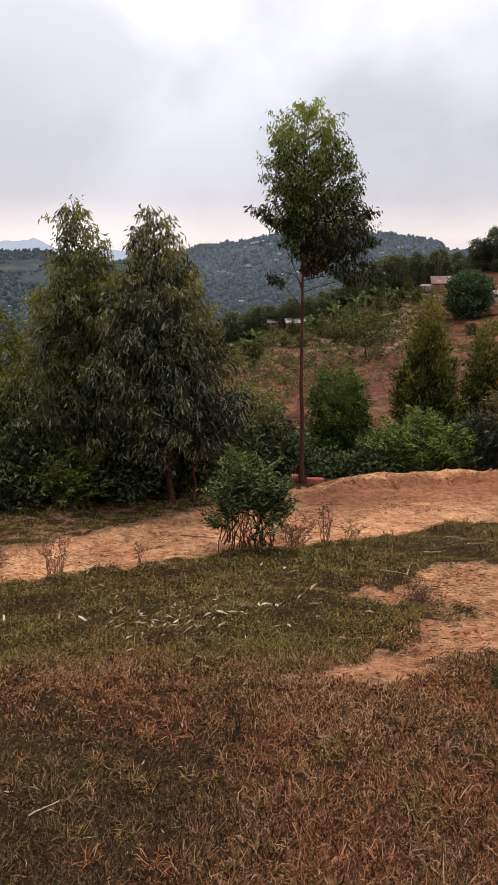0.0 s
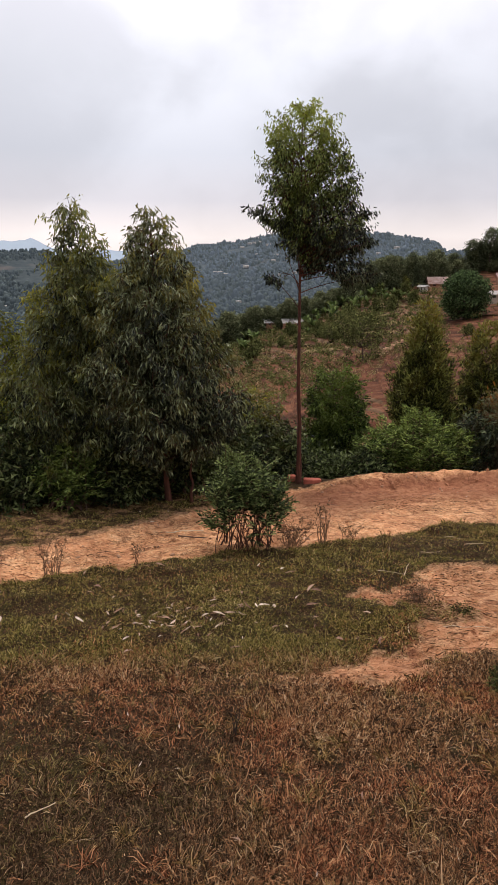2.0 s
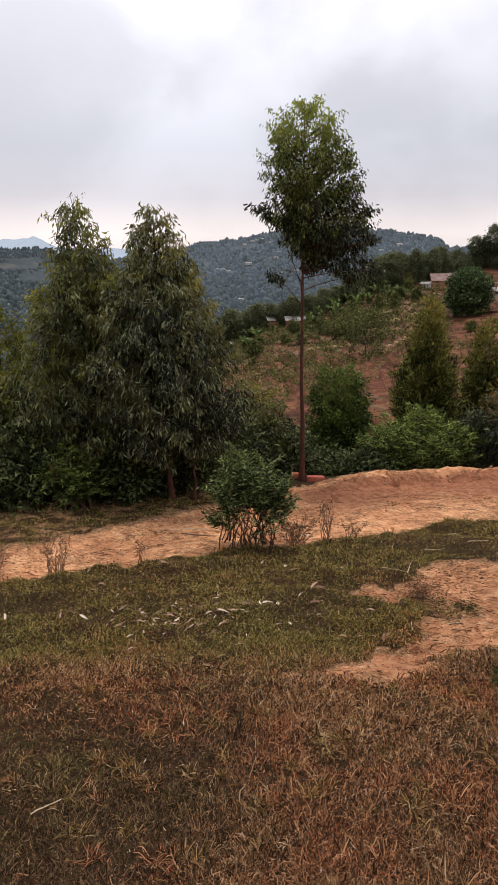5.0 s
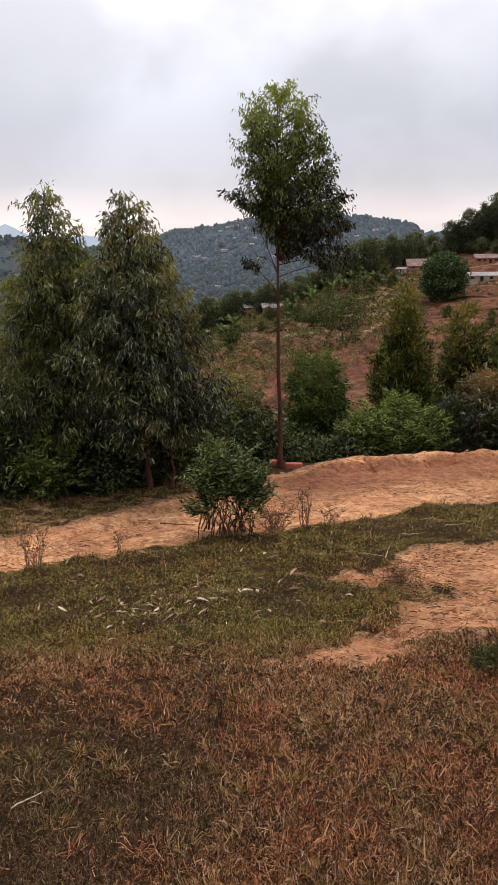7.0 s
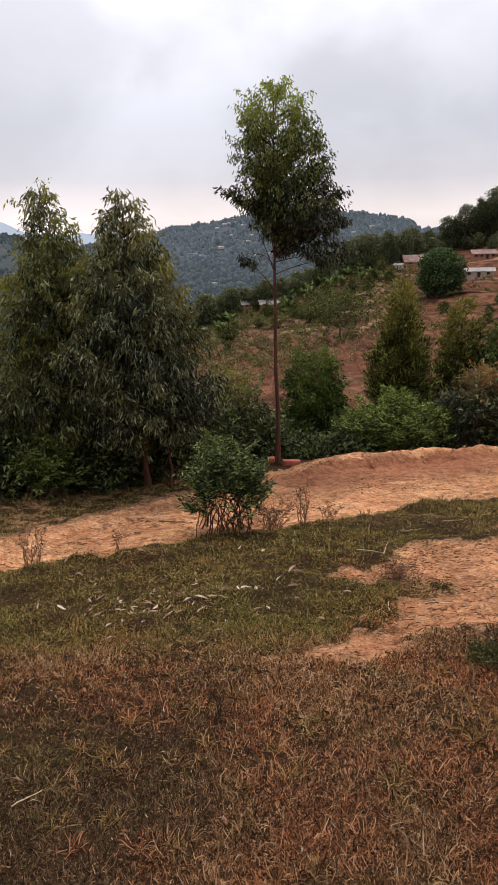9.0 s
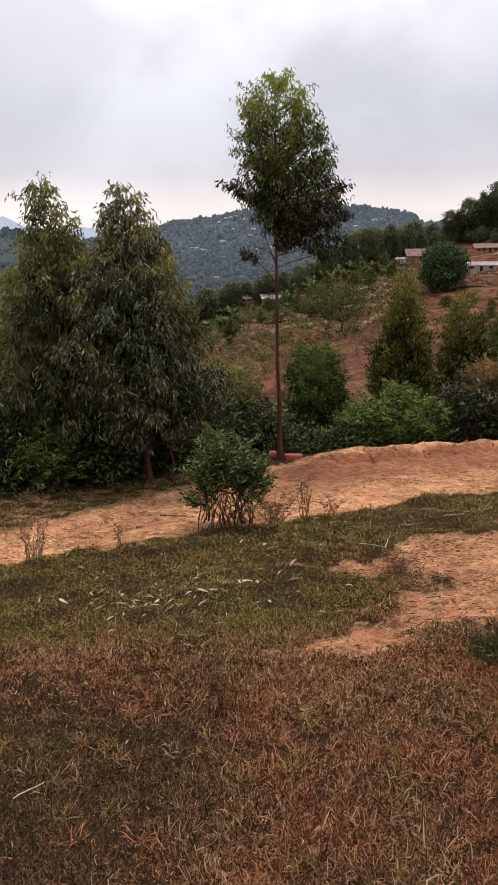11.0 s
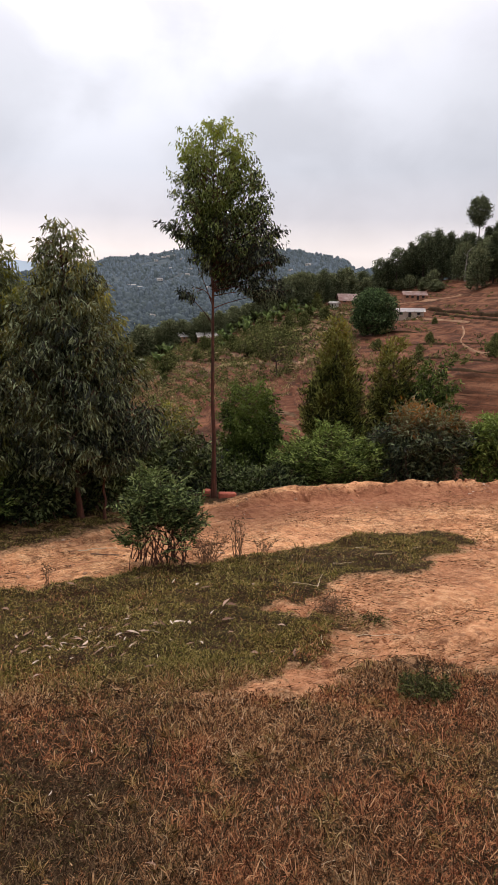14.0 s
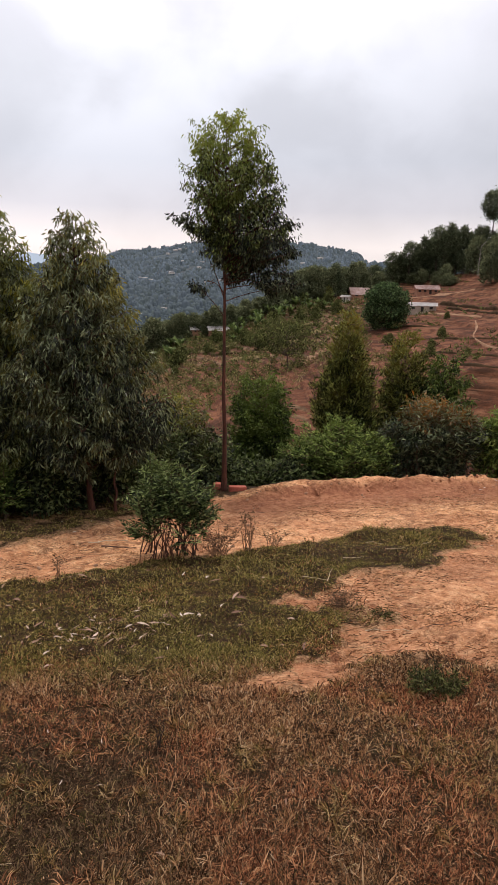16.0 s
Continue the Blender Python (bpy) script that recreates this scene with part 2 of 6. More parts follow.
    h = n.math("ADD", n.math("MULTIPLY", fine, 0.35), n.math("SUBTRACT", n.math("ADD", mid, n.math("MULTIPLY", n.math("ADD", rill, flake), -0.5)), n.math("MULTIPLY", crack, 0.6)))
    finish(n, col, 0.95, h, 0.03, spec=0.10)
    return m


M_GROUND = ground_material()
M_GRASS = grass_material("grass_blades")
M_BARK_RED = bark_material("red_bark", (0.028, 0.011, 0.007), (0.145, 0.050, 0.028), (0.058, 0.023, 0.015))
M_BARK_DARK = bark_material("dark_bark", (0.035, 0.024, 0.018), (0.115, 0.078, 0.056), (0.075, 0.050, 0.038))
M_TWIG = plain_material("twig", (0.07, 0.035, 0.024), (0.17, 0.095, 0.065), 30)
M_GUM = leaf_material("gum_leaf", (0.004, 0.006, 0.003), (0.020, 0.028, 0.009), (0.168, 0.190, 0.080), (0.400, 0.360, 0.022), 0.25, 0.40, 0.26, 0.9)
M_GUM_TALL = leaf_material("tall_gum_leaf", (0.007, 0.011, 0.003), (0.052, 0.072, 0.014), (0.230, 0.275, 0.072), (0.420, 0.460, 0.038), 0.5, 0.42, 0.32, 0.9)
M_GUM_BROWN = leaf_material("bronze_gum_leaf", (0.004, 0.006, 0.002), (0.019, 0.026, 0.010), (0.195, 0.220, 0.112), (0.365, 0.295, 0.028), 0.24, 0.40, 0.26, 0.8)
# darkened gum leaf, puts the shade of the lower crown into colour
M_GUM_SHADED = leaf_material("shaded_gum_leaf", (0.004, 0.006, 0.003), (0.016, 0.022, 0.009), (0.105, 0.120, 0.060), (0.200, 0.190, 0.050), 0.25, 0.42, 0.25, 0.4)
M_YELLOW = leaf_material("yellow_green_leaf", (0.016, 0.022, 0.004), (0.072, 0.086, 0.011), (0.200, 0.205, 0.030), (0.27, 0.25, 0.022))
M_GREEN = leaf_material("green_leaf", (0.007, 0.014, 0.003), (0.036, 0.062, 0.012), (0.145, 0.192, 0.044), (0.180, 0.225, 0.030), 0.4, 0.55, 0.15)
M_FEATHER = leaf_material("feathery_leaf", (0.010, 0.019, 0.005), (0.056, 0.088, 0.018), (0.250, 0.315, 0.082), (0.215, 0.275, 0.040), 0.4, 0.55, 0.15)
M_BUSH = leaf_material("bush_leaf", (0.008, 0.016, 0.006), (0.046, 0.070, 0.020), (0.215, 0.262, 0.092), (0.175, 0.215, 0.040), 0.4, 0.5, 0.18)
M_BRONZE = leaf_material("bronze_leaf", (0.006, 0.010, 0.004), (0.026, 0.040, 0.016), (0.150, 0.178, 0.088), (0.440, 0.170, 0.020), 0.35, 0.40, 0.3, 0.5)
M_OLIVE = leaf_material("olive_leaf", (0.011, 0.014, 0.003), (0.060, 0.068, 0.014), (0.225, 0.230, 0.056), (0.330, 0.235, 0.032), 0.4, 0.55, 0.15)
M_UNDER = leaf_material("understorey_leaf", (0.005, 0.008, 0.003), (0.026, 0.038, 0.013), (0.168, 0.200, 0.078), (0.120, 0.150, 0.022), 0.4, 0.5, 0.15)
M_TUFT = leaf_material("tuft_leaf", (0.008, 0.007, 0.003), (0.040, 0.046, 0.013), (0.140, 0.140, 0.044), (0.070, 0.060, 0.018), 0.2, 0.6, 0.1)
M_DRYWEED = leaf_material("dry_weed_leaf", (0.06, 0.030, 0.016), (0.120, 0.066, 0.036), (0.240, 0.150, 0.080), (0.125, 0.110, 0.036))
M_STRAWSCRUB = leaf_material("dry_scrub", (0.10, 0.07, 0.03), (0.21, 0.155, 0.07), (0.36, 0.28, 0.15), (0.20, 0.19, 0.06), 0.2, 0.9, 0.05)
M_SCRUB = leaf_material("scrub_leaf", (0.022, 0.028, 0.010), (0.066, 0.079, 0.025), (0.155, 0.168, 0.055), (0.22, 0.20, 0.075), 0.25, 0.8, 0.05)
M_FARLEAF = leaf_material("far_leaf", (0.022, 0.030, 0.020), (0.080, 0.100, 0.055), (0.185, 0.208, 0.115), (0.230, 0.235, 0.110), 0.45, 0.9, 0.03)
M_MANGO = leaf_material("mango_leaf", (0.014, 0.028, 0.011), (0.046, 0.080, 0.030), (0.120, 0.175, 0.070), (0.125, 0.175, 0.058), 0.3, 0.6, 0.1, 0.6)
M_BANANA = leaf_material("banana_leaf", (0.030, 0.050, 0.014), (0.060, 0.092, 0.026), (0.120, 0.160, 0.050), (0.150, 0.180, 0.060), 0.3, 0.6, 0.1)
M_SHOULDER = leaf_material("copse_leaf", (0.032, 0.042, 0.024), (0.105, 0.126, 0.066), (0.225, 0.242, 0.130), (0.290, 0.270, 0.120), 0.5, 0.9, 0.03)
# bluish tip colour carries the haze of distance
M_HAZELEAF = leaf_material("hazy_hill_leaf", (0.048, 0.063, 0.067), (0.063, 0.081, 0.084), (0.082, 0.101, 0.100), (0.150, 0.184, 0.216), 0.0, 1.0, 0.0)


def dead_leaf_material():
    m, n = material("dead_leaf")
    r = n.add("ShaderNodeObjectInfo").outputs["Random"]
    pos = n.add("ShaderNodeTexCoord").outputs["Object"]
    base = n.ramp(r, [(0.0, (0.16, 0.085, 0.055)), (0.35, (0.36, 0.22, 0.15)), (0.7, (0.47, 0.345, 0.26)), (1.0, (0.60, 0.49, 0.40))])
    finish(n, n.mix(n.range(n.noise(pos, 6, 4), 0.5, 0.65, 0.0, 0.5), base, (0.20, 0.12, 0.08)), 0.7, spec=0.2)
    return m


M_DEADWOOD = plain_material("dead_wood", (0.20, 0.175, 0.155), (0.38, 0.34, 0.31), 3.0, 0.9, 0.01, 0.1)
M_LITTER = dead_leaf_material()
M_DRYSTEM = plain_material("dry_stem", (0.13, 0.062, 0.032), (0.32, 0.175, 0.095), 25)
M_DARKSTEM = plain_material("dead_stalk", (0.016, 0.009, 0.007), (0.045, 0.025, 0.018), 25)
M_STRAW = plain_material("straw", (0.42, 0.30, 0.18), (0.66, 0.52, 0.36), 30, 0.7, 0.001)
M_BRICK = plain_material("brick", (0.22, 0.050, 0.030), (0.46, 0.135, 0.085), 14, 0.9, 0.004)
M_STONE = plain_material("stone", (0.28, 0.145, 0.085), (0.46, 0.29, 0.185), 30, 0.9, 0.004)
M_TIN_WHITE = plain_material("pale_iron_sheet", (0.42, 0.38, 0.36), (0.60, 0.57, 0.55), 0.8, 0.5, 0.01, 0.5)
M_TIN_RUST = plain_material("rusty_iron_sheet", (0.24, 0.105, 0.080), (0.54, 0.40, 0.36), 0.7, 0.6, 0.01, 0.4)
M_WALL_WHITE = plain_material("whitewash", (0.42, 0.38, 0.34), (0.58, 0.54, 0.50), 1.0, 0.9, 0.005)
M_WALL_CREAM = plain_material("cream_limewash", (0.36, 0.27, 0.21), (0.52, 0.42, 0.34), 1.0, 0.9, 0.005)
M_CLOD = plain_material("earth_clod", (0.26, 0.100, 0.052), (0.56, 0.290, 0.160), 20, 0.95, 0.004, 0.1)
M_WALL_MUD = plain_material("mud_wall", (0.26, 0.12, 0.075), (0.42, 0.22, 0.14), 0.9, 0.95, 0.01)
M_PATH = plain_material("trodden_earth", (0.19, 0.095, 0.052), (0.36, 0.225, 0.140), 0.5, 0.95, 0.02, 0.1)
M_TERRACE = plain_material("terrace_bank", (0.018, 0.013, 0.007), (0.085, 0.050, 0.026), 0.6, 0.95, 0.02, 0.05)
M_TERRACE_DRY = plain_material("dry_terrace_edge", (0.170, 0.140, 0.060), (0.400, 0.300, 0.155), 0.7, 0.95, 0.02, 0.05)
M_DARK = plain_material("dark_opening", (0.02, 0.016, 0.014), (0.04, 0.032, 0.028), 2.0)

# ---- building helpers ----
EYE_Z = 1.55


def mesh_of(name, verts, faces_flat, sizes, mat, attrs=(), smooth=True):
    """A mesh from arrays: corner indices in a row and the corners of each face."""
    me = bpy.data.meshes.new(name)
    verts = np.asarray(verts, np.float32)
    faces_flat = np.asarray(faces_flat, np.int32)
    sizes = np.asarray(sizes, np.int32)
    me.vertices.add(len(verts))
    me.vertices.foreach_set("co", verts.ravel())
    me.loops.add(len(faces_flat))
    me.loops.foreach_set("vertex_index", faces_flat)
    me.polygons.add(len(sizes))
    me.polygons.foreach_set("loop_start", np.concatenate([[0], np.cumsum(sizes)[:-1]]).astype(np.int32))
    me.polygons.foreach_set("loop_total", sizes)
    me.polygons.foreach_set("use_smooth", np.full(len(sizes), smooth))
    for key, values in attrs:
        me.attributes.new(key, "FLOAT", "POINT").data.foreach_set("value", np.asarray(values, np.float32))
    me.materials.append(mat)
    me.update(calc_edges=True)
    me.validate()
    return me


def part(name, me, parent, label=""):
    """Links a mesh as one part under a thing or a part."""
    ob = new(name, me)
    ob.parent = parent
    return tagged(ob, label)


def thing(name, label, category, at=(0, 0, 0), group="", kind=""):
    ob = new(name)
    ob.empty_display_size = 0.1
    ob.location = at
    return tagged(ob, label, category, group, kind)


LATTICE = np.random.RandomState(5).rand(256, 256)


def vnoise(x, y, octaves=3, seed=0):
    """Smooth value noise about 0, vectorised."""
    total, amp = 0.0, 1.0
    x, y = np.asarray(x, float) + 37.7 * seed, np.asarray(y, float) + 11.3 * seed
    for _ in range(octaves):
        i, j = np.floor(x).astype(int), np.floor(y).astype(int)
        u, v = x - i, y - j
        u, v = u * u * (3 - 2 * u), v * v * (3 - 2 * v)
        i0, i1, j0, j1 = i % 256, (i + 1) % 256, j % 256, (j + 1) % 256
        val = (LATTICE[i0, j0] * (1 - u) + LATTICE[i1, j0] * u) * (1 - v) + (LATTICE[i0, j1] * (1 - u) + LATTICE[i1, j1] * u) * v
        total = total + amp * (val - 0.5)
        x, y, amp = x * 2.03 + 5.1, y * 2.03 + 9.7, amp * 0.5
    return total


def smooth(a, b, v):
    t = np.clip((v - a) / (b - a), 0, 1)
    return t * t * (3 - 2 * t)


# ---- the lie of the land ----
# edges of the earth track that crosses the slope, as y over x
TRACK_X = (-9.0, -2.6, -1.73, -0.81, 0.04, 1.15, 1.87, 2.58, 2.95, 3.3)
TRACK_NEAR = (2.4, 4.15, 4.45, 4.84, 5.22, 5.56, 6.10, 6.24, 5.85, 3.0)
FAR_X = (-9.0, -3.0, -2.03, -1.40, -1.05, -0.74, -0.35, 0.0, 0.60, 9.0)
TRACK_FAR = (4.2, 5.05, 5.30, 5.60, 6.00, 6.42, 6.85, 7.25, 7.75, 12.0)
BERM_X = (0.60, 0.83, 1.35, 1.93, 2.5, 3.7, 4.4, 7.0)
BERM_Y = (7.70, 7.72, 7.98, 8.18, 8.27, 8.42, 8.32, 7.6)
BROW_X = (-8.0, -3.0, -1.5, -0.3, 0.6, 1.3, 2.5, 4.5, 8.0)
BROW_Y = (6.6, 7.3, 7.4, 7.7, 8.35, 8.25, 8.55, 8.6, 8.0)
PATCH = ((0.18, 3.01), (0.43, 2.95), (0.66, 2.90), (0.89, 3.07), (1.02, 3.23), (1.23, 3.27), (1.75, 3.15), (3.4, 3.0), (3.4, 5.9),
         (2.89, 5.77), (2.17, 5.16), (1.99, 4.80), (1.42, 4.75), (1.22, 4.51), (0.94, 4.27), (0.69, 4.22), (0.72, 4.06), (1.0, 3.82),
         (0.94, 3.52), (0.62, 3.30), (0.58, 3.20))
CREST_AZ = (-40, -25, -6.6, -1.9, 0.4, 2.7, 5.5, 8.2, 10.8, 14.3, 18.3, 21.0, 23.4, 26.0, 40)
CREST_EL = (-9, -8.5, -7.2, -4.9, -4.0, -3.4, -2.6, -1.2, -0.3, 0.1, 1.0, 1.35, 2.0, 2.9, 5.0)
FAR_AZ = (-60, -19, -16.3, -11.5, -5.0, -3.6, -2.4, -0.9, 0.45, 1.9, 5.3, 10.6, 13.0, 14.8, 15.3, 15.8, 17.5, 60)
FAR_EL = (2.5, 2.45, 2.40, 1.45, 2.62, 3.08, 3.03, 3.22, 3.47, 3.72, 4.0, 3.85, 3.42, 3.18, 2.70, 2.42, 2.3, 2.0)
BLUE_AZ = (-60, -20, -18.2, -16.7, -15.4, -13, -11, -9.5, -7, 60)
BLUE_EL = (2.0, 3.1, 3.15, 3.45, 2.75, 2.4, 2.65, 2.5, 1.2, 1.0)


def patch_distance(x, y):
    """Signed distance to the outline of the bare patch, positive inside."""
    inside = np.zeros(x.shape, bool)
    best = np.full(x.shape, 1e9)
    for (ax, ay), (bx, by) in zip(PATCH, PATCH[1:] + PATCH[:1]):
        dx, dy = bx - ax, by - ay
        t = np.clip(((x - ax) * dx + (y - ay) * dy) / (dx * dx + dy * dy), 0, 1)
        best = np.minimum(best, np.hypot(x - ax - t * dx, y - ay - t * dy))
        cross = ((ay > y) != (by > y))
        if dy:
            cross &= x < ax + (y - ay) * dx / dy
        inside ^= cross
    return np.where(inside, best, -best)


def bare_earth(x, y):
    """How bare the ground is, 0 grass to 1 earth."""
    x, y = np.asarray(x, float), np.asarray(y, float)
    wob = 0.12 * vnoise(x * 3.1, y * 3.1, 2, 2) + 0.14 * vnoise(x * 9.5, y * 9.5, 3, 5)
    inner = np.minimum(y - np.interp(x, TRACK_X, TRACK_NEAR), np.interp(x, FAR_X, TRACK_FAR) - y) + wob
    track = smooth(-0.10, 0.13, inner)
    patch = smooth(-0.10, 0.16, patch_distance(x, y) + 0.9 * wob)
    island = np.hypot((x - 1.18) / 0.27, (y - 3.92) / 0.24) + 2.5 * wob
    patch = patch * (1 - 0.62 * smooth(1.25, 0.6, island))
    # thin trodden strip between the track and the trees
    past = y - np.interp(x, FAR_X, TRACK_FAR)
    verge = (0.66 - 0.40 * smooth(-0.12, 0.18, past)) * smooth(-0.40, -0.15, past) * smooth(0.6, 0.2, x) * smooth(8.2, 7.6, y)
    return np.clip(np.maximum(np.maximum(track, patch), verge * (1 + 2.2 * wob)), 0, 1)


def crest_r(az):
    """How far off the crest of the spur lies."""
    return np.interp(az, (-15, 5, 13, 17, 40), (150, 165, 205, 230, 230))


def elevation_far(az, r):
    """Elevation angle of the country beyond the brow, seen from the eye."""
    crest = np.interp(az, CREST_AZ, CREST_EL)
    far = np.interp(az, FAR_AZ, FAR_EL)
    blue = np.interp(az, BLUE_AZ, BLUE_EL)
    top = crest_r(az)
    one = 0 * az
    knots = (25 + one, 42 + one, 60 + one, 75 + one, top, top + 60, 450 + one, 800 + one, 2000 + one, 2700 + one, 4300 + one, 4700 + one)
    low = np.minimum(crest - 3.0, -4.6)
    vals = (-19 + 0 * az, -19.5 + 0 * az, -14.5 + 0 * az, -11.6 + 0.25 * np.clip(az, -20, 30), crest, crest - 2.2, low, -3.6 + 0.1 * far, far, far - 1.6, blue, blue - 0.4)
    lr = np.log(np.clip(r, 25, 4699))
    out = np.zeros(np.broadcast(az, r).shape)
    for k in range(len(knots) - 1):
        a, b = np.log(knots[k]), np.log(knots[k + 1])
        t = (lr - a) / (b - a)
        out = np.where((t >= 0) & (t <= 1), vals[k] + (vals[k + 1] - vals[k]) * t, out)
    return out


def ground_z(x, y):
    x, y = np.asarray(x, float), np.asarray(y, float)
    r = np.hypot(x, y) + 1e-6
    az = np.degrees(np.arctan2(x, y))
    # the slope on which the camera stands
    yy = np.where(y < 0, 12 * np.tanh(y / 12), y)
    fall = np.maximum(0, y - np.interp(x, BROW_X, BROW_Y))
    z = -0.1 * yy - 0.32 * (np.sqrt(fall * fall + 0.04) - 0.2)
    bare = bare_earth(x, y)
    close = smooth(30, 12, r)
    z = z + close * (0.05 * vnoise(x * 0.8, y * 0.8, 2, 1) * smooth(1.0, 4.0, r) + 0.036 * vnoise(x * 3.0, y * 3.0, 3, 3)
                     + 0.012 * vnoise(x * 11, y * 11, 3, 4) - 0.035 * bare)
    along = y - np.interp(x, TRACK_X, TRACK_NEAR)
    ruts = np.exp(-((along - 0.75 + 0.2 * vnoise(x * 0.7, x * 0.3, 2, 6)) / 0.13) ** 2) + 0.8 * np.exp(-((along - 1.7) / 0.2) ** 2)
    z = z - close * bare * 0.03 * ruts
    gully = vnoise(x * 1.1 + y * 0.3, y * 5.0 - x * 1.7, 3, 9)
    z = z + close * bare * 0.034 * gully
    # worn grooves that run along the track, and tussocks in the grass
    groove = np.abs(vnoise(x * 1.3, (y - 0.45 * x) * 8, 2, 29))
    z = z - close * smooth(0.6, 0.95, bare) * 0.045 * smooth(0.09, 0.0, groove) * smooth(-0.25, 0.10, vnoise(x * 0.9, y * 1.4, 2, 30))
    z = z + close * (1 - bare) * smooth(2.6, 3.3, y) * 0.040 * vnoise(x * 5.0, y * 5.0, 2, 8)
    lip = np.interp(x, BERM_X, BERM_Y)
    rough_lip = 1 + 0.22 * vnoise(x * 1.6, y * 1.6, 2, 7) + 0.20 * vnoise(x * 9, y * 9, 3, 17)
    berm = smooth(0.7, 1.2, x) * np.exp(-(np.where(y < lip, (y - lip) / 0.16, (y - lip) / 0.30)) ** 2) * 0.13 * rough_lip
    z = z + berm
    # the valley, the terraced spur, the hills
    e = elevation_far(az, r)
    zf = EYE_Z + r * np.tan(np.radians(e))
    zf = zf + 0.4 * vnoise(x * 0.02, y * 0.02, 2, 11) * smooth(40, 110, r) * smooth(900, 250, r)
    zf = zf + r * 0.0030 * vnoise(az * 1.3, np.log(r) * 9, 4, 12) * smooth(600, 1500, r)
    step = 0.65 + 0.75 * smooth(11, 17, az)
    t = zf / step + 0.6 * vnoise(x * 0.012, y * 0.012, 2, 13)
    terr = smooth(60, 85, r) * smooth(12, -4, r - crest_r(az))
    zf = zf + terr * ((0.85 - 0.45 * smooth(13, 17, az)) * step * (smooth(0.74, 1.0, t - np.floor(t)) - (t - np.floor(t))))
    w = smooth(13, 42, r) * (np.cos(np.radians(np.clip(az, -100, 100))) > -0.2)
    back = smooth(100, 70, np.abs(az))
    return z * (1 - w * back) + zf * w * back


def gz(x, y):
    return float(ground_z(np.array([x]), np.array([y]))[0])


def sight(az, el, r0=60.0, r1=240.0):
    """The first place past r0 where the land rises to that elevation on that bearing."""
    r = np.geomspace(r0, r1, 900)
    x, y = r * np.sin(np.radians(az)), r * np.cos(np.radians(az))
    z = ground_z(x, y)
    ang = np.degrees(np.arctan2(z - EYE_Z, r))
    k = int(np.argmax(ang >= el)) if (ang >= el).any() else int(np.argmax(ang))
    return float(x[k]), float(y[k]), float(z[k])


def build_ground():
    az = np.radians(np.unique(np.concatenate([np.arange(-24.5, 31.51, 0.2), np.arange(-180, -24.5, 4.0), np.arange(32, 180, 4.0)])))
    rad = np.concatenate([np.geomspace(0.4, 1.1, 16), np.geomspace(1.12, 4.9, 150), np.linspace(4.93, 8.8, 150), np.geomspace(8.86, 60, 80), np.geomspace(60.4, 245, 360), np.geomspace(248, 4700, 120)])
    na, nr = len(az), len(rad)
    A, R = np.meshgrid(az, rad)
    x, y = R * np.sin(A), R * np.cos(A)
    z = ground_z(x.ravel(), y.ravel()).reshape(x.shape)
    verts = np.stack([x, y, z], -1).reshape(-1, 3)
    i, j = np.meshgrid(np.arange(nr - 1), np.arange(na), indexing="ij")
    k = (j + 1) % na
    quads = np.stack([i * na + j, i * na + k, (i + 1) * na + k, (i + 1) * na + j], -1).reshape(-1, 4)[:, ::-1]
    verts = np.concatenate([verts, [[0, 0, gz(0.01, 0.01)]]])
    c = len(verts) - 1
    jj = np.arange(na)
    fan = np.stack([jj, np.full(na, c), (jj + 1) % na], -1)[:, ::-1]
    flat = np.concatenate([quads.ravel(), fan.ravel()])
    sizes = np.concatenate([np.full(len(quads), 4), np.full(len(fan), 3)])
    X, Y, Z = verts.T
    r, a = np.hypot(X, Y), np.degrees(np.arctan2(X, Y))
    bare = bare_earth(X, Y) * smooth(14, 10, r)
    lip = np.interp(X, BERM_X, BERM_Y)
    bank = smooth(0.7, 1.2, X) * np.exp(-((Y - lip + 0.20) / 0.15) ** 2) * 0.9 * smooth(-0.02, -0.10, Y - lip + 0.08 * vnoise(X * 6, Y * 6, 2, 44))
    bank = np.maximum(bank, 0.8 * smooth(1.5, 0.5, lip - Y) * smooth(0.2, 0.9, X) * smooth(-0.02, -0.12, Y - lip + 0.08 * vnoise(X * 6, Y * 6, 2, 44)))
    inner = patch_distance(X, Y)
    bank = np.maximum(bank, 0.38 * smooth(-0.1, 0.15, inner) * smooth(0.75, 0.25, inner + 0.5 * vnoise(X * 2.5, Y * 2.5, 3, 25)))
    field = smooth(20, 45, r)
    wood = smooth(20, 150, r - crest_r(a))
    crop = -0.12 + 0.50 * smooth(0.60, 0.88, r / crest_r(a)) - 0.62 * smooth(15, 18, a)
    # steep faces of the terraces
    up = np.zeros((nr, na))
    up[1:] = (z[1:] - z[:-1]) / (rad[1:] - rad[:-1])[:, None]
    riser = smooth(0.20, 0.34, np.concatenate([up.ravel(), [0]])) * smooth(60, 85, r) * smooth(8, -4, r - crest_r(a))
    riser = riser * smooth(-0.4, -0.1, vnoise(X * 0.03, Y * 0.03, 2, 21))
    # haze of the farthest range, put into the ground colour by distance
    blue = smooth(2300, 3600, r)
    clay = smooth(-4.6, -3.6, a) * smooth(0.4, -0.8, a) * smooth(820, 900, r) * smooth(1080, 1000, r) * smooth(-0.3, 0.1, vnoise(X * 0.02, Y * 0.008, 3, 61))
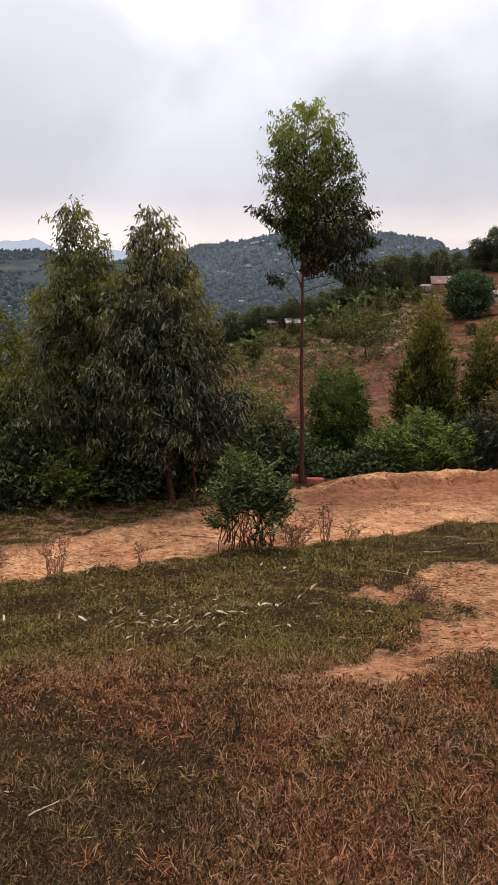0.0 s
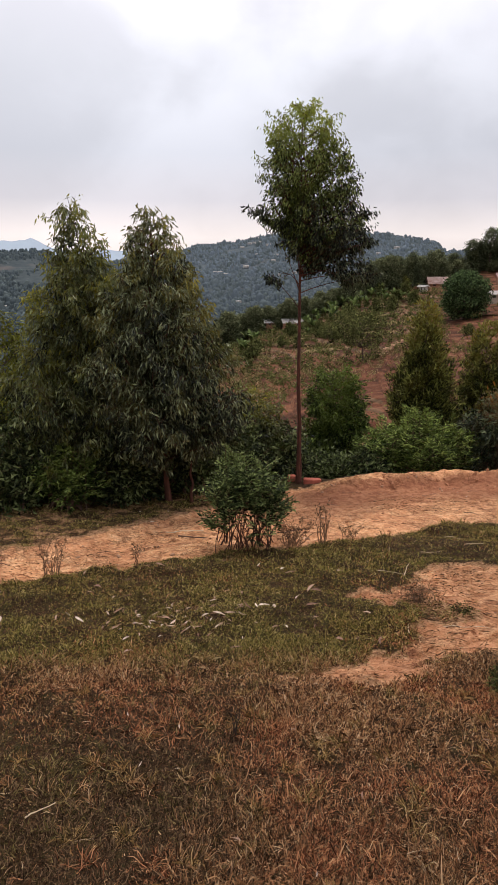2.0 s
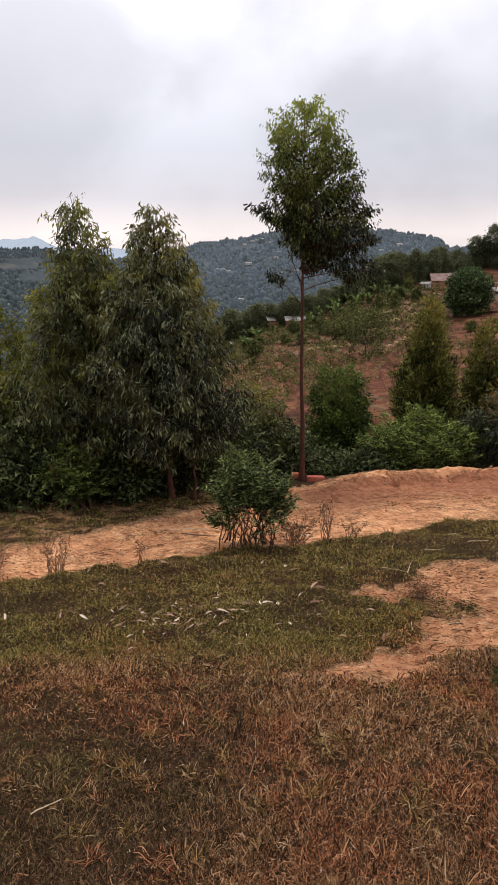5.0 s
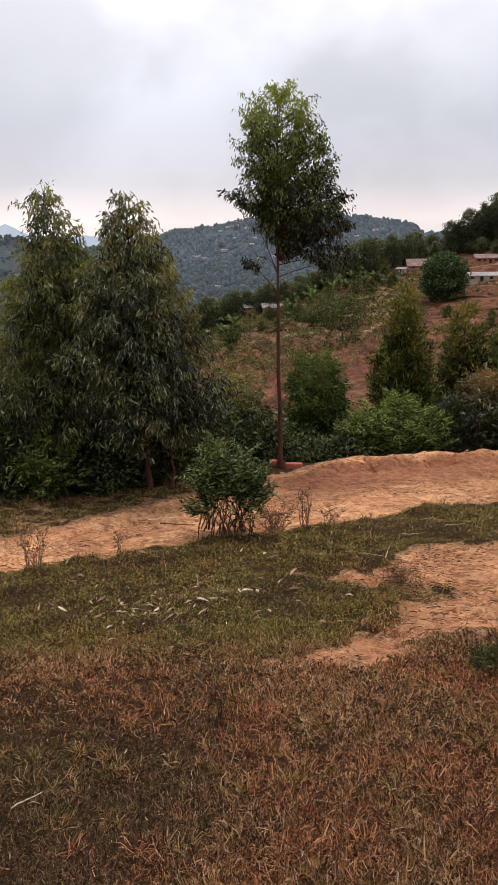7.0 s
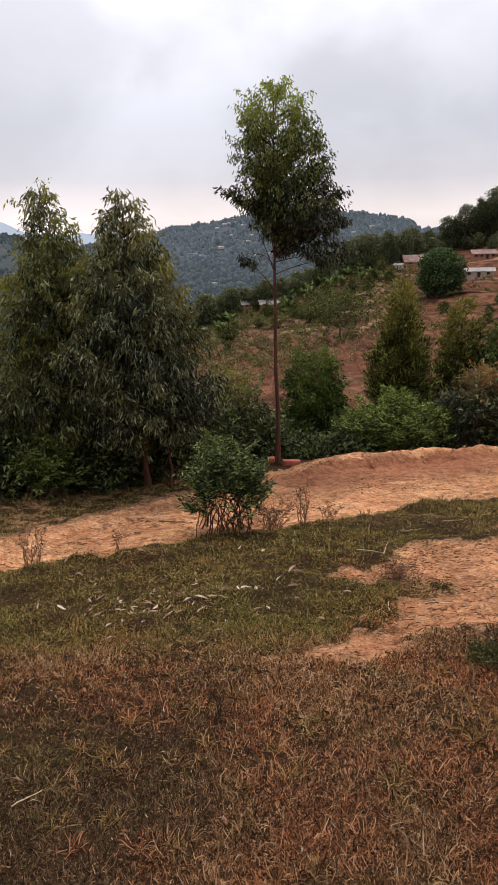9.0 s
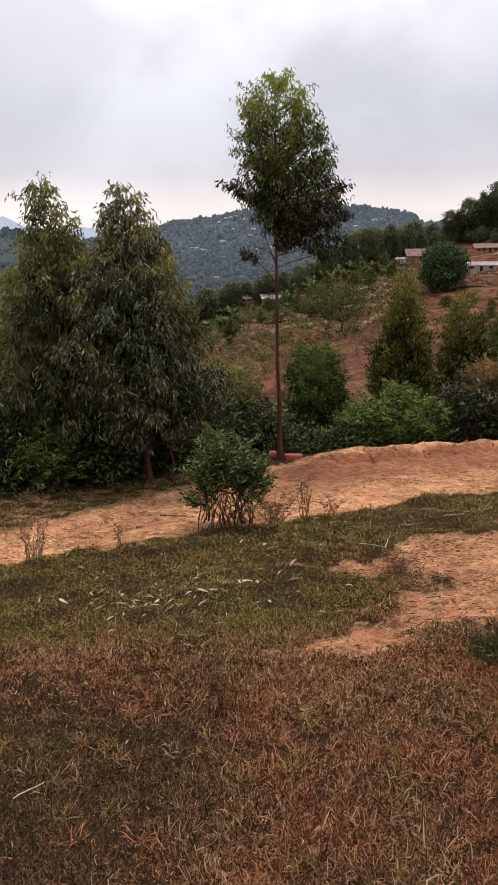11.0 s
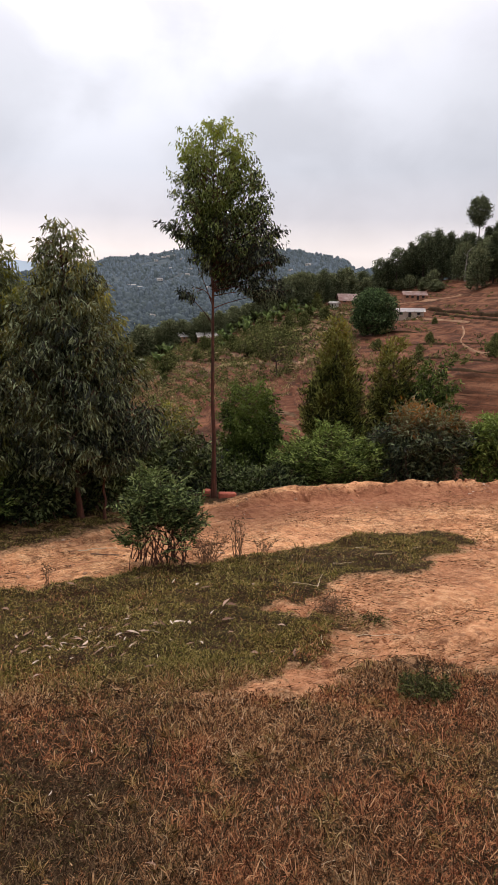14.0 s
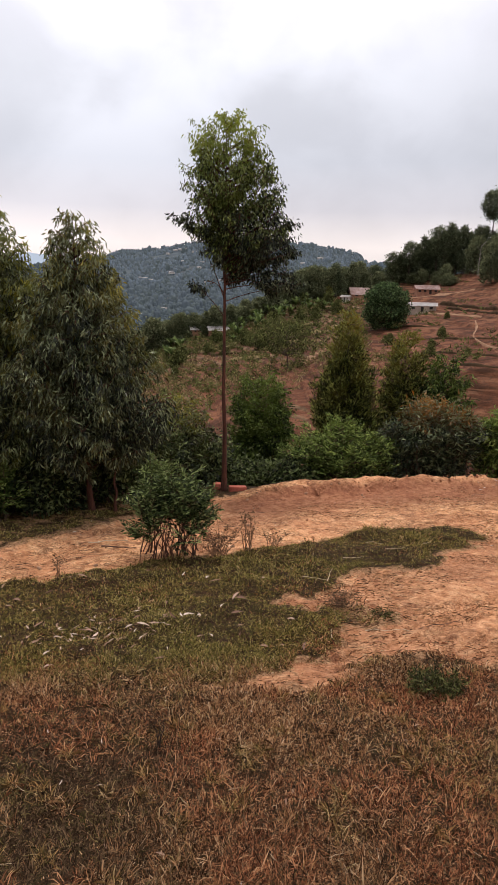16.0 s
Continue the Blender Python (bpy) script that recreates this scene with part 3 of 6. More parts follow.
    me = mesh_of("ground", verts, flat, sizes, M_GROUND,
                 [("bare", bare), ("bank", bank), ("field", field), ("wood", wood), ("crop", crop), ("riser", riser * (0.9 - 0.75 * smooth(14, 17, a))), ("afar_haze", 0.9 * smooth(700, 1800, r) * (0.2 + 0.8 * smooth(-13, -8, a))), ("blue", blue), ("clay", clay)])
    ob = new("ground", me)
    tagged(ob, "grassy slope with a reddish earth track, falling to terraced fields and wooded hills", "ground", kind="structure")
    return ob


ground = build_ground()

# ---- leaves, limbs and plants ----


def unit(v):
    return v / np.maximum(np.linalg.norm(v, axis=-1, keepdims=True), 1e-9)


def leaf_arrays(rng, points, ways, length, width):
    """Lance-shaped leaves, folded along the midrib: one bent quad each."""
    n = len(points)
    side = unit(np.cross(ways, unit(rng.normal(size=(n, 3)))))
    up = np.cross(side, ways)
    L = (length * rng.uniform(0.6, 1.25, n))[:, None]
    Wd = (width * rng.uniform(0.7, 1.25, n))[:, None]
    at = rng.uniform(0.35, 0.5, n)[:, None]
    fold = Wd * rng.uniform(0.1, 0.6, n)[:, None]
    v = np.empty((n, 4, 3))
    v[:, 0] = points
    v[:, 1] = points + ways * L * at + side * Wd * 0.5 + up * fold
    v[:, 2] = points + ways * L + up * L * rng.uniform(-0.15, 0.1, n)[:, None]
    v[:, 3] = points + ways * L * at - side * Wd * 0.5 + up * fold
    return v.reshape(-1, 3)


def leaf_mesh(rng, name, points, ways, length, width, mat, young):
    v = leaf_arrays(rng, points, ways, length, width)
    n = len(points)
    return mesh_of(name, v, np.arange(4 * n), np.full(n, 4), mat, [("young", np.repeat(young, 4))], smooth=False)


class Tubes:
    """Gathers tapered tubes into one mesh."""

    def __init__(self):
        self.v, self.f, self.n = [], [], 0

    def add(self, pts, radii, sides=6):
        pts = np.asarray(pts, float)
        m = len(pts)
        tangent = unit(np.gradient(pts, axis=0))
        ref = np.array([1.0, 0, 0]) if abs(tangent[0][0]) < 0.8 else np.array([0, 1.0, 0])
        a = unit(np.cross(tangent, ref))
        b = np.cross(tangent, a)
        th = np.linspace(0, 2 * math.pi, sides, endpoint=False)
        ring = a[:, None] * np.cos(th)[None, :, None] + b[:, None] * np.sin(th)[None, :, None]
        self.v.append((pts[:, None] + ring * np.asarray(radii)[:, None, None]).reshape(-1, 3))
        i, j = np.meshgrid(np.arange(m - 1), np.arange(sides), indexing="ij")
        k = (j + 1) % sides
        self.f.append((np.stack([i * sides + j, i * sides + k, (i + 1) * sides + k, (i + 1) * sides + j], -1).reshape(-1, 4) + self.n))
        self.n += m * sides

    def mesh(self, name, mat):
        f = np.concatenate(self.f)
        return mesh_of(name, np.concatenate(self.v), f.ravel(), np.full(len(f), 4), mat)


def bend(p, q, sag, k=6):
    """A curve from p to q that leaves flat and turns upward (sag below 0: droops)."""
    t = np.linspace(0, 1, k)[:, None]
    c = (p + q) / 2 + np.array([0, 0, -sag])
    return (1 - t) ** 2 * p + 2 * t * (1 - t) * c + t * t * q


def grow_tree(seed, name, label, x, y, top, crown_lo, profile, limbs, twigs, per_twig, leaf, mats, trunk_r, base_shift=(0, 0), rise=0.8, droop=0.9,
              offset=None, young=0.0, twig_len=0.22, category="tree", group="", wiggle=0.03, spread=0.03, depth=1.0, top_tip=0.5, low=(), lit_rim=0.0, thin_top=0.55):
    """A tree whose crown follows a profile of half-widths over its height (0 at the crown's foot, 1 at the top)."""
    rng = np.random.RandomState(seed)
    z0 = gz(x + base_shift[0], y + base_shift[1]) - 0.02
    base = np.array([x + base_shift[0], y + base_shift[1], z0])
    tip = np.array([x, y, top])
    H = top - z0
    lo = z0 + crown_lo * H
    root = thing(name, label, category, base, group)
    s = np.linspace(0, 1, 12)
    walk_x = np.cumsum(rng.normal(size=12)) * wiggle * 0.4
    walk_y = np.cumsum(rng.normal(size=12)) * wiggle * 0.4
    walk_x, walk_y = walk_x - s * walk_x[-1] - walk_x[0] * (1 - s), walk_y - s * walk_y[-1] - walk_y[0] * (1 - s)
    axis = base + (tip - base) * s[:, None] + np.stack([walk_x, walk_y, 0 * s], -1)

    def on_axis(z):
        u = np.clip((z - z0) / H, 0, 1)
        return np.stack([np.interp(u, s, axis[:, 0]), np.interp(u, s, axis[:, 1]), z + 0 * u], -1)

    trunk = Tubes()
    radii = trunk_r * (1 - 0.93 * s) * (1 + 0.35 * np.exp(-s * 30))
    trunk.add(axis - base, radii, 9)
    part("trunk", trunk.mesh("trunk", mats[1]), root)
    pf, pr = zip(*profile)
    pts, ways, yng, darkened = [], [], [], []
    grid = np.linspace(0.02, 0.99, 200)
    weight = np.interp(grid, pf, pr) + 0.08
    fr = np.interp((np.arange(limbs) + rng.uniform(0, 1, limbs)) / limbs, np.cumsum(weight) / weight.sum(), grid)
    for i in range(limbs + len(low)):
        f = fr[i] if i < limbs else 0.0
        R = np.interp(f, pf, pr)
        phi = i * 2.399963 + rng.normal() * 0.3
        rho = R * math.sqrt(rng.uniform(0.3, 1.08))
        ze = lo + f * (top - lo)
        za = max(lo - 0.10 * H * rng.uniform(-1.2, 0.7), ze - rho * rise * rng.uniform(0.7, 1.3))
        za = min(za, top - 0.02 * H)
        off = np.array([np.interp(f, *offset), 0, 0]) if offset else np.zeros(3)
        start = on_axis(np.array([za]))[0]
        end = on_axis(np.array([ze]))[0] + off + np.array([rho * math.cos(phi), depth * rho * math.sin(phi), 0])
        if i >= limbs:
            # a low limb of its own: where it leaves the trunk, where it ends
            za, dx, dy, ze, leafy = low[i - limbs]
            start = on_axis(np.array([za]))[0]
            end = on_axis(np.array([ze]))[0] + np.array([dx, dy, 0])
            phi, R = math.atan2(dy, dx), 0.5
        curve = bend(start, end, 0.12 * rho if i < limbs else -0.07)
        branch = Tubes()
        rr = trunk_r * ((0.25 + 0.17 * float(smooth(0.1, 0.4, f))) if i < limbs else 0.16) * (1 - 0.8 * f) * np.linspace(1, 0.2, 6) + 0.0015
        branch.add(curve - base, rr, 5)
        k = max(3, int(twigs * (0.7 if len(mats) > 2 and f < 0.22 else 1.0) * (1 - thin_top * float(smooth(0.62, 0.92, f))))) * (1 if i < limbs else 2)
        sp = rng.uniform(0.3 if i < limbs else 0.62, 1.0, k) ** 0.8
        sp[0] = 1.0
        p = np.stack([np.interp(sp, np.linspace(0, 1, 6), curve[:, c]) for c in range(3)], -1)
        d = unit(rng.normal(size=(k, 3)) * np.array([1, 1, 0.6]) + np.array([math.cos(phi), math.sin(phi), 0.45]) * 0.7)
        ln = twig_len * rng.uniform(0.5, 1.2, k) * (0.5 + 0.5 * min(1, R / (max(pr) + 1e-6) + 0.3))
        for a in range(0, k, 2):
            branch.add(np.stack([p[a], p[a] + d[a] * ln[a]]) - base, [0.0022 + 0.05 * trunk_r, 0.001], 3)
        part("limb", branch.mesh("limb", mats[1]), root)
        if i >= limbs and not leafy:
            continue
        darkened.append(np.full(k * per_twig, len(mats) > 2 and (f < 0.24 + 0.12 * rng.normal() or i >= limbs)))
        u = rng.uniform(0.05, 1.05, (k, per_twig))
        q = p[:, None] + d[:, None] * (ln[:, None] * u)[..., None] + rng.normal(size=(k, per_twig, 3)) * spread
        w = unit(d[:, None] * 0.55 + rng.normal(size=(k, per_twig, 3)) * 0.55 + np.array([0, 0, -droop]))
        pts.append(q.reshape(-1, 3))
        ways.append(w.reshape(-1, 3))
        # yellow sunlit edges and tops are put into leaf colour, besides young growth
        edge = lit_rim * float(smooth(0.72, 1.0, rho / (R + 1e-6)) * smooth(0.25, 0.5, f)) * math.cos(phi) ** 2
        tone = young + edge - (0.4 if i >= limbs else 0.0) + top_tip * max(0.0, f - 0.55) + rng.uniform(-0.25, 0.25, (k, 1)) + 0 * u
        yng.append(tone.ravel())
    P, Wy, Yg = np.concatenate(pts) - base, np.concatenate(ways), np.clip(np.concatenate(yng), 0, 1)
    darker = np.concatenate(darkened)
    part("crown", leaf_mesh(rng, "crown", P[~darker], Wy[~darker], leaf[0], leaf[1], mats[0], Yg[~darker]), root)
    # low leaves take a darker leaf material that stands in for crown shade
    if darker.any():
        part("lower_crown", leaf_mesh(rng, "lower_crown", P[darker], Wy[darker], leaf[0] * 1.1, leaf[1] * 1.1, mats[2], Yg[darker]), root, "lower leaves, darkened for the shade within the crown")
    return root


def grow_shrub(seed, name, label, x, y, width, height, stems, twigs, per_twig, leaf, mats, lift=0.35, stem_r=0.008, feather=0.0, young=0.0, depth=0.8,
               category="bush", group="", foot=0.12, twig_len=0.16, top_tip=0.6, base_z=None, dome=0.55, up=0.3, ragged=0.2, young_from=0.6):
    """A shrub of many stems from one foot, leafy from a share of its height upward."""
    rng = np.random.RandomState(seed)
    base = np.array([x, y, (gz(x, y) if base_z is None else base_z) - 0.01])
    root = thing(name, label, category, base, group)
    pts, ways, yng = [], [], []
    for i in range(stems):
        tubes = Tubes()
        phi = i * 2.399963 + rng.normal() * 0.2
        rad = math.sqrt(rng.uniform(0.0, 1.0))
        ex, ey = rad * width * 0.5 * math.cos(phi), rad * width * 0.5 * depth * math.sin(phi)
        ez = height * (1 - dome * rad * rad) * rng.uniform(1.02 - ragged, 1.02)
        fx, fy = (foot * width * v for v in np.clip(rng.normal(size=2), -1.4, 1.4) * (1, depth))
        start, end = np.array([fx, fy, 0.0]), np.array([ex, ey, ez])
        curve = bend(start, end, -0.10 * height, 7) + np.concatenate([[[0, 0, 0]], rng.normal(size=(5, 3)) * 0.02 * height, [[0, 0, 0]]])
        tubes.add(curve, np.linspace(1, 0.25, 7) * stem_r * rng.uniform(0.7, 1.2), 5)
        sp = rng.uniform(lift, 1.0, twigs)
        sp[:2] = 1.0
        p = np.stack([np.interp(sp, np.linspace(0, 1, 7), curve[:, c]) for c in range(3)], -1)
        out = np.array([ex, ey, 0]) / (np.hypot(ex, ey) + 1e-6)
        d = unit(rng.normal(size=(twigs, 3)) * np.array([1, 1, 0.5]) + out * 0.5 + np.array([0, 0, up]))
        ln = twig_len * rng.uniform(0.5, 1.2, twigs)
        for a in range(0, twigs, 2):
            tubes.add(np.stack([p[a], p[a] + d[a] * ln[a]]), [stem_r * 0.35, stem_r * 0.12], 3)
        part("stem", tubes.mesh("stem", mats[1]), root)
        u = np.linspace(0.05, 1.0, per_twig)[None] + rng.uniform(-0.04, 0.04, (twigs, per_twig))
        q = p[:, None] + d[:, None] * (ln[:, None] * u)[..., None]
        if feather:
            lat = unit(np.cross(d, np.array([0, 0, 1.0]) + 0.2 * rng.normal(size=(twigs, 3))))
            sign = np.where(np.arange(per_twig) % 2, 1.0, -1.0)[None, :, None]
            w = unit(lat[:, None] * sign * feather + d[:, None] * 0.7 + rng.normal(size=(twigs, per_twig, 3)) * 0.18 + np.array([0, 0, -0.1]))
        else:
            q = q + rng.normal(size=q.shape) * 0.15 * twig_len
            w = unit(d[:, None] * 0.6 + rng.normal(size=(twigs, per_twig, 3)) * 0.6 + np.array([0, 0, -0.15]))
        pts.append(q.reshape(-1, 3))
        ways.append(w.reshape(-1, 3))
        tone = young + top_tip * np.clip(p[:, 2:3] / height - young_from, 0, 1) + rng.uniform(-0.2, 0.2, (twigs, 1)) + 0 * u
        yng.append(tone.ravel())
    P, Wy, Yg = np.concatenate(pts), np.concatenate(ways), np.clip(np.concatenate(yng), 0, 1)
    part("foliage", leaf_mesh(rng, "foliage", P, Wy, leaf[0], leaf[1], mats[0], Yg), root)
    return root


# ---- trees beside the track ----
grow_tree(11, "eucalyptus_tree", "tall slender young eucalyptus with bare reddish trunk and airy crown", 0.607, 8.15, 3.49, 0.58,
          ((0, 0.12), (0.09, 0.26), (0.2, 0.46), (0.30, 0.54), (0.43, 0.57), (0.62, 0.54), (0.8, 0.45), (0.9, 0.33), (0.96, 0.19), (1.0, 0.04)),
          180, 10, 15, (0.052, 0.0160), (M_GUM_TALL, M_BARK_RED, M_GUM_SHADED), 0.030, base_shift=(0.038, 0), rise=0.65, droop=1.15, thin_top=0.35,
          offset=((0, 0.09, 0.30, 0.43, 0.62, 1.0), (0.40, 0.36, 0.20, 0.13, 0.07, 0.02)), young=-0.12, top_tip=2.6, twig_len=0.13, spread=0.022, wiggle=0.022,
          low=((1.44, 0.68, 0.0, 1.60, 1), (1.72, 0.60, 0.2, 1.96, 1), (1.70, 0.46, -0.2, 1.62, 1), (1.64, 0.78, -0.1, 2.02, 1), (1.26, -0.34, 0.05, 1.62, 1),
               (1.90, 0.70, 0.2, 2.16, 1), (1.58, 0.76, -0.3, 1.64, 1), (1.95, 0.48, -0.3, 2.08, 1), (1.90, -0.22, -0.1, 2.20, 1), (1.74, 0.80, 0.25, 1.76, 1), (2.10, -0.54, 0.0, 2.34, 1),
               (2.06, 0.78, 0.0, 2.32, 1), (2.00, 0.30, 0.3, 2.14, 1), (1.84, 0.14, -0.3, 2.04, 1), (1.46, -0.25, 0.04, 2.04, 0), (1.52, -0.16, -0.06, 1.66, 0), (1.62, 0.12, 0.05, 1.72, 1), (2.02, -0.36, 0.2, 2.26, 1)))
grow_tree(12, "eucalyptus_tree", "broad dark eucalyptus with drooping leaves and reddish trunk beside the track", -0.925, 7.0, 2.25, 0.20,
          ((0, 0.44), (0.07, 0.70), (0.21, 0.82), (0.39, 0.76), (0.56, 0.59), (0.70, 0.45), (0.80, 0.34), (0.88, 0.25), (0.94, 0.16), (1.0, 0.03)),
          290, 12, 21, (0.074, 0.0160), (M_GUM_BROWN, M_BARK_RED), 0.030, base_shift=(0.11, 0), droop=1.15, top_tip=1.0, wiggle=0.06, young=-0.08, twig_len=0.14, spread=0.03, lit_rim=0.8, thin_top=0.72)
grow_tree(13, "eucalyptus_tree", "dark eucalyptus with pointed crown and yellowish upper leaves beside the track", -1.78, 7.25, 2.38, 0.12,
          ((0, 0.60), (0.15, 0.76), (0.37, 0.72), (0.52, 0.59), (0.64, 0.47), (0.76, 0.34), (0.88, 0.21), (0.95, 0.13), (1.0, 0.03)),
          250, 12, 21, (0.074, 0.0160), (M_GUM, M_BARK_DARK), 0.030, base_shift=(0.20, 0), droop=1.15, young=0.04, top_tip=0.9, lit_rim=0.9, thin_top=0.72,
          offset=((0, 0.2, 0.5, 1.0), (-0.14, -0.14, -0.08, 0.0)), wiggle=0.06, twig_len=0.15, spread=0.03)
grow_tree(14, "eucalyptus_tree", "yellow-green young eucalyptus among dark undergrowth", -2.86, 8.0, 1.38, 0.05,
          ((0, 0.75), (0.3, 0.85), (0.6, 0.62), (0.85, 0.30), (1.0, 0.05)),
          110, 10, 16, (0.070, 0.021), (M_YELLOW, M_BARK_DARK), 0.03, droop=0.8, young=0.2)
grow_tree(15, "eucalyptus_tree", "small olive-green eucalyptus with low bushy crown below the track", 0.06, 8.9, 0.22, 0.05,
          ((0, 0.58), (0.3, 0.66), (0.6, 0.58), (0.85, 0.36), (1.0, 0.08)),
          130, 10, 17, (0.066, 0.021), (M_GUM, M_BARK_DARK), 0.028, droop=0.5, young=-0.25, top_tip=2.3)
grow_tree(16, "broadleaf_tree", "round dense dark green tree below the bank", 1.58, 12.0, 0.13, 0.06,
          ((0, 0.50), (0.25, 0.56), (0.5, 0.58), (0.75, 0.52), (0.9, 0.40), (1.0, 0.16)),
          150, 10, 25, (0.070, 0.028), (M_GREEN, M_BARK_DARK), 0.05, droop=0.3, young=0.1, rise=0.6, top_tip=0.8)
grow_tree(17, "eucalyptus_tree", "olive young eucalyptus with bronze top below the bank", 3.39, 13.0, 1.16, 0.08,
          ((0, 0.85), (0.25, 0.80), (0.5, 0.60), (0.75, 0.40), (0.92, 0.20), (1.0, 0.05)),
          230, 11, 19, (0.110, 0.026), (M_OLIVE, M_BARK_DARK), 0.045, droop=-0.7, young=-0.25, top_tip=2.0, rise=1.2)
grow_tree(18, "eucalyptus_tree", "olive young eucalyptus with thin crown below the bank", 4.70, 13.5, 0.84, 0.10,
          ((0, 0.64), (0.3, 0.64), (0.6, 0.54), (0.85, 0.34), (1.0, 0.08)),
          150, 10, 18, (0.110, 0.026), (M_OLIVE, M_BARK_DARK), 0.04, droop=-0.6, young=-0.25, top_tip=1.7, rise=1.2)
grow_tree(19, "eucalyptus_tree", "leaning dark eucalyptus sapling with a leafy head below the bank", 5.42, 13.1, 0.42, 0.35,
          ((0, 0.30), (0.35, 0.52), (0.75, 0.44), (1.0, 0.12)),
          70, 10, 17, (0.11, 0.032), (M_GREEN, M_BARK_DARK), 0.03, base_shift=(-0.35, 0), droop=0.6)
for seed, x, y, top, r in ((20, -1.42, 6.95, 0.30, 0.016), (21, -0.60, 7.02, 0.45, 0.017)):
    grow_tree(seed, "eucalyptus_sapling", "thin brown sapling with sparse leaves under larger trees", x, y, top, 0.45,
              ((0, 0.14), (0.5, 0.24), (1.0, 0.08)), 16, 6, 8, (0.09, 0.02), (M_UNDER, M_BARK_RED), r, category="sapling", wiggle=0.05, base_shift=(0.02, 0))

# ---- shrubs along the brow ----
grow_shrub(31, "bush", "leafy green bush with bare reddish stems at the grass edge", -0.01, 5.26, 0.62, 0.83, 56, 9, 15, (0.050, 0.0130), (M_BUSH, M_BARK_RED),
           lift=0.52, stem_r=0.0044, feather=0.9, foot=0.27, twig_len=0.15, top_tip=0.6, dome=0.46, up=1.2, ragged=0.52)
grow_shrub(32, "bush", "fresh green feathery bush beside the earth bank", 2.45, 9.75, 1.60, 1.02, 120, 11, 14, (0.078, 0.020), (M_FEATHER, M_TWIG),
           lift=0.10, feather=0.8, foot=0.24, twig_len=0.19, young=0.1, top_tip=0.8, dome=0.42, up=0.8, ragged=0.45)
grow_shrub(33, "bush", "dense dark bush with long leaves and bronze young top", 3.98, 9.9, 1.42, 1.33, 100, 11, 15, (0.105, 0.025), (M_BRONZE, M_TWIG),
           lift=0.08, foot=0.24, twig_len=0.20, young=-0.25, top_tip=2.8, dome=0.36, young_from=0.62, ragged=0.10)
grow_shrub(34, "bush", "green bush with dark lower leaves beside the earth bank", 5.20, 9.9, 1.35, 1.28, 80, 10, 12, (0.10, 0.032), (M_FEATHER, M_TWIG),
           lift=0.08, foot=0.24, twig_len=0.20, young=0.0, top_tip=1.4, dome=0.40)
grow_shrub(35, "bush", "bright green bush in front of dark undergrowth", -1.80, 6.72, 0.72, 0.62, 50, 10, 15, (0.058, 0.018), (M_FEATHER, M_TWIG),
           lift=0.2, foot=0.2, twig_len=0.15, feather=0.7, top_tip=0.9)
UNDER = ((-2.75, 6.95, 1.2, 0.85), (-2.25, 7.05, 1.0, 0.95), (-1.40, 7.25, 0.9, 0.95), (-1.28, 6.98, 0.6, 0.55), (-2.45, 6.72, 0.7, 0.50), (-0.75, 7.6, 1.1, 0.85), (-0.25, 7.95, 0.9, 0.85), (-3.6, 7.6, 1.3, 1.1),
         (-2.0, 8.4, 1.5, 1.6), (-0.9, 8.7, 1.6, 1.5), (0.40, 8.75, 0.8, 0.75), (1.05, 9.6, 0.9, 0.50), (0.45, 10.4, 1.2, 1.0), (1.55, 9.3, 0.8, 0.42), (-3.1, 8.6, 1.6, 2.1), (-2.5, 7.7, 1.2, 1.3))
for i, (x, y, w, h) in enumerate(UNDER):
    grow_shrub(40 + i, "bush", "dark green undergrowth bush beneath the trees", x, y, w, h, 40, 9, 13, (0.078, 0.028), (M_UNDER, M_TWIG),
               lift=0.06, foot=0.28, twig_len=0.20, top_tip=0.3, group="undergrowth bushes")

# ---- small plants and litter on the near slope ----
WEEDS = (
    (61, "dry brown weed with thin upright stems at the grass edge", -1.39, 4.6, 0.26, 0.42, 15, 0.4),
    (62, "dry brown weed with thin upright stems at the grass edge", -1.76, 4.5, 0.16, 0.40, 8, 0.4),
    (63, "dry brown weed with thin upright stems at the grass edge", 0.63, 5.34, 0.15, 0.36, 10, 0.35),
    (64, "dry reddish weed beside the leafy bush", 0.38, 5.32, 0.42, 0.26, 30, 0.25),
    (65, "small dry weed on the edge of the track", -0.82, 4.87, 0.1, 0.21, 5, 0.4),
    (66, "sparse dry weed on the edge of the track", 0.85, 5.4, 0.24, 0.16, 9, 0.5),
)
for seed, label, x, y, w, h, stems, lift in WEEDS:
    grow_shrub(seed, "weed", label, x, y, w, h, stems, 6, 3, (0.023, 0.007), (M_DRYWEED, M_DRYSTEM), lift=lift, stem_r=0.0038, foot=0.14, twig_len=0.045,
               category="weed", group="dry weeds", dome=0.12, ragged=0.45, up=1.2)
grow_shrub(67, "weed", "dark dead stalk with a few side twigs in dry grass", -0.045, 2.47, 0.06, 0.19, 3, 6, 2, (0.014, 0.005), (M_DRYWEED, M_DARKSTEM),
           lift=0.3, stem_r=0.0036, foot=0.03, twig_len=0.035, category="weed", dome=0.2)
grow_shrub(68, "grass_tuft", "dark green leafy tuft in the dry grass", 1.26, 2.86, 0.27, 0.085, 44, 6, 8, (0.030, 0.006), (M_TUFT, M_TWIG),
           lift=0.1, stem_r=0.002, foot=0.22, twig_len=0.05, category="weed", dome=0.45, ragged=0.6)
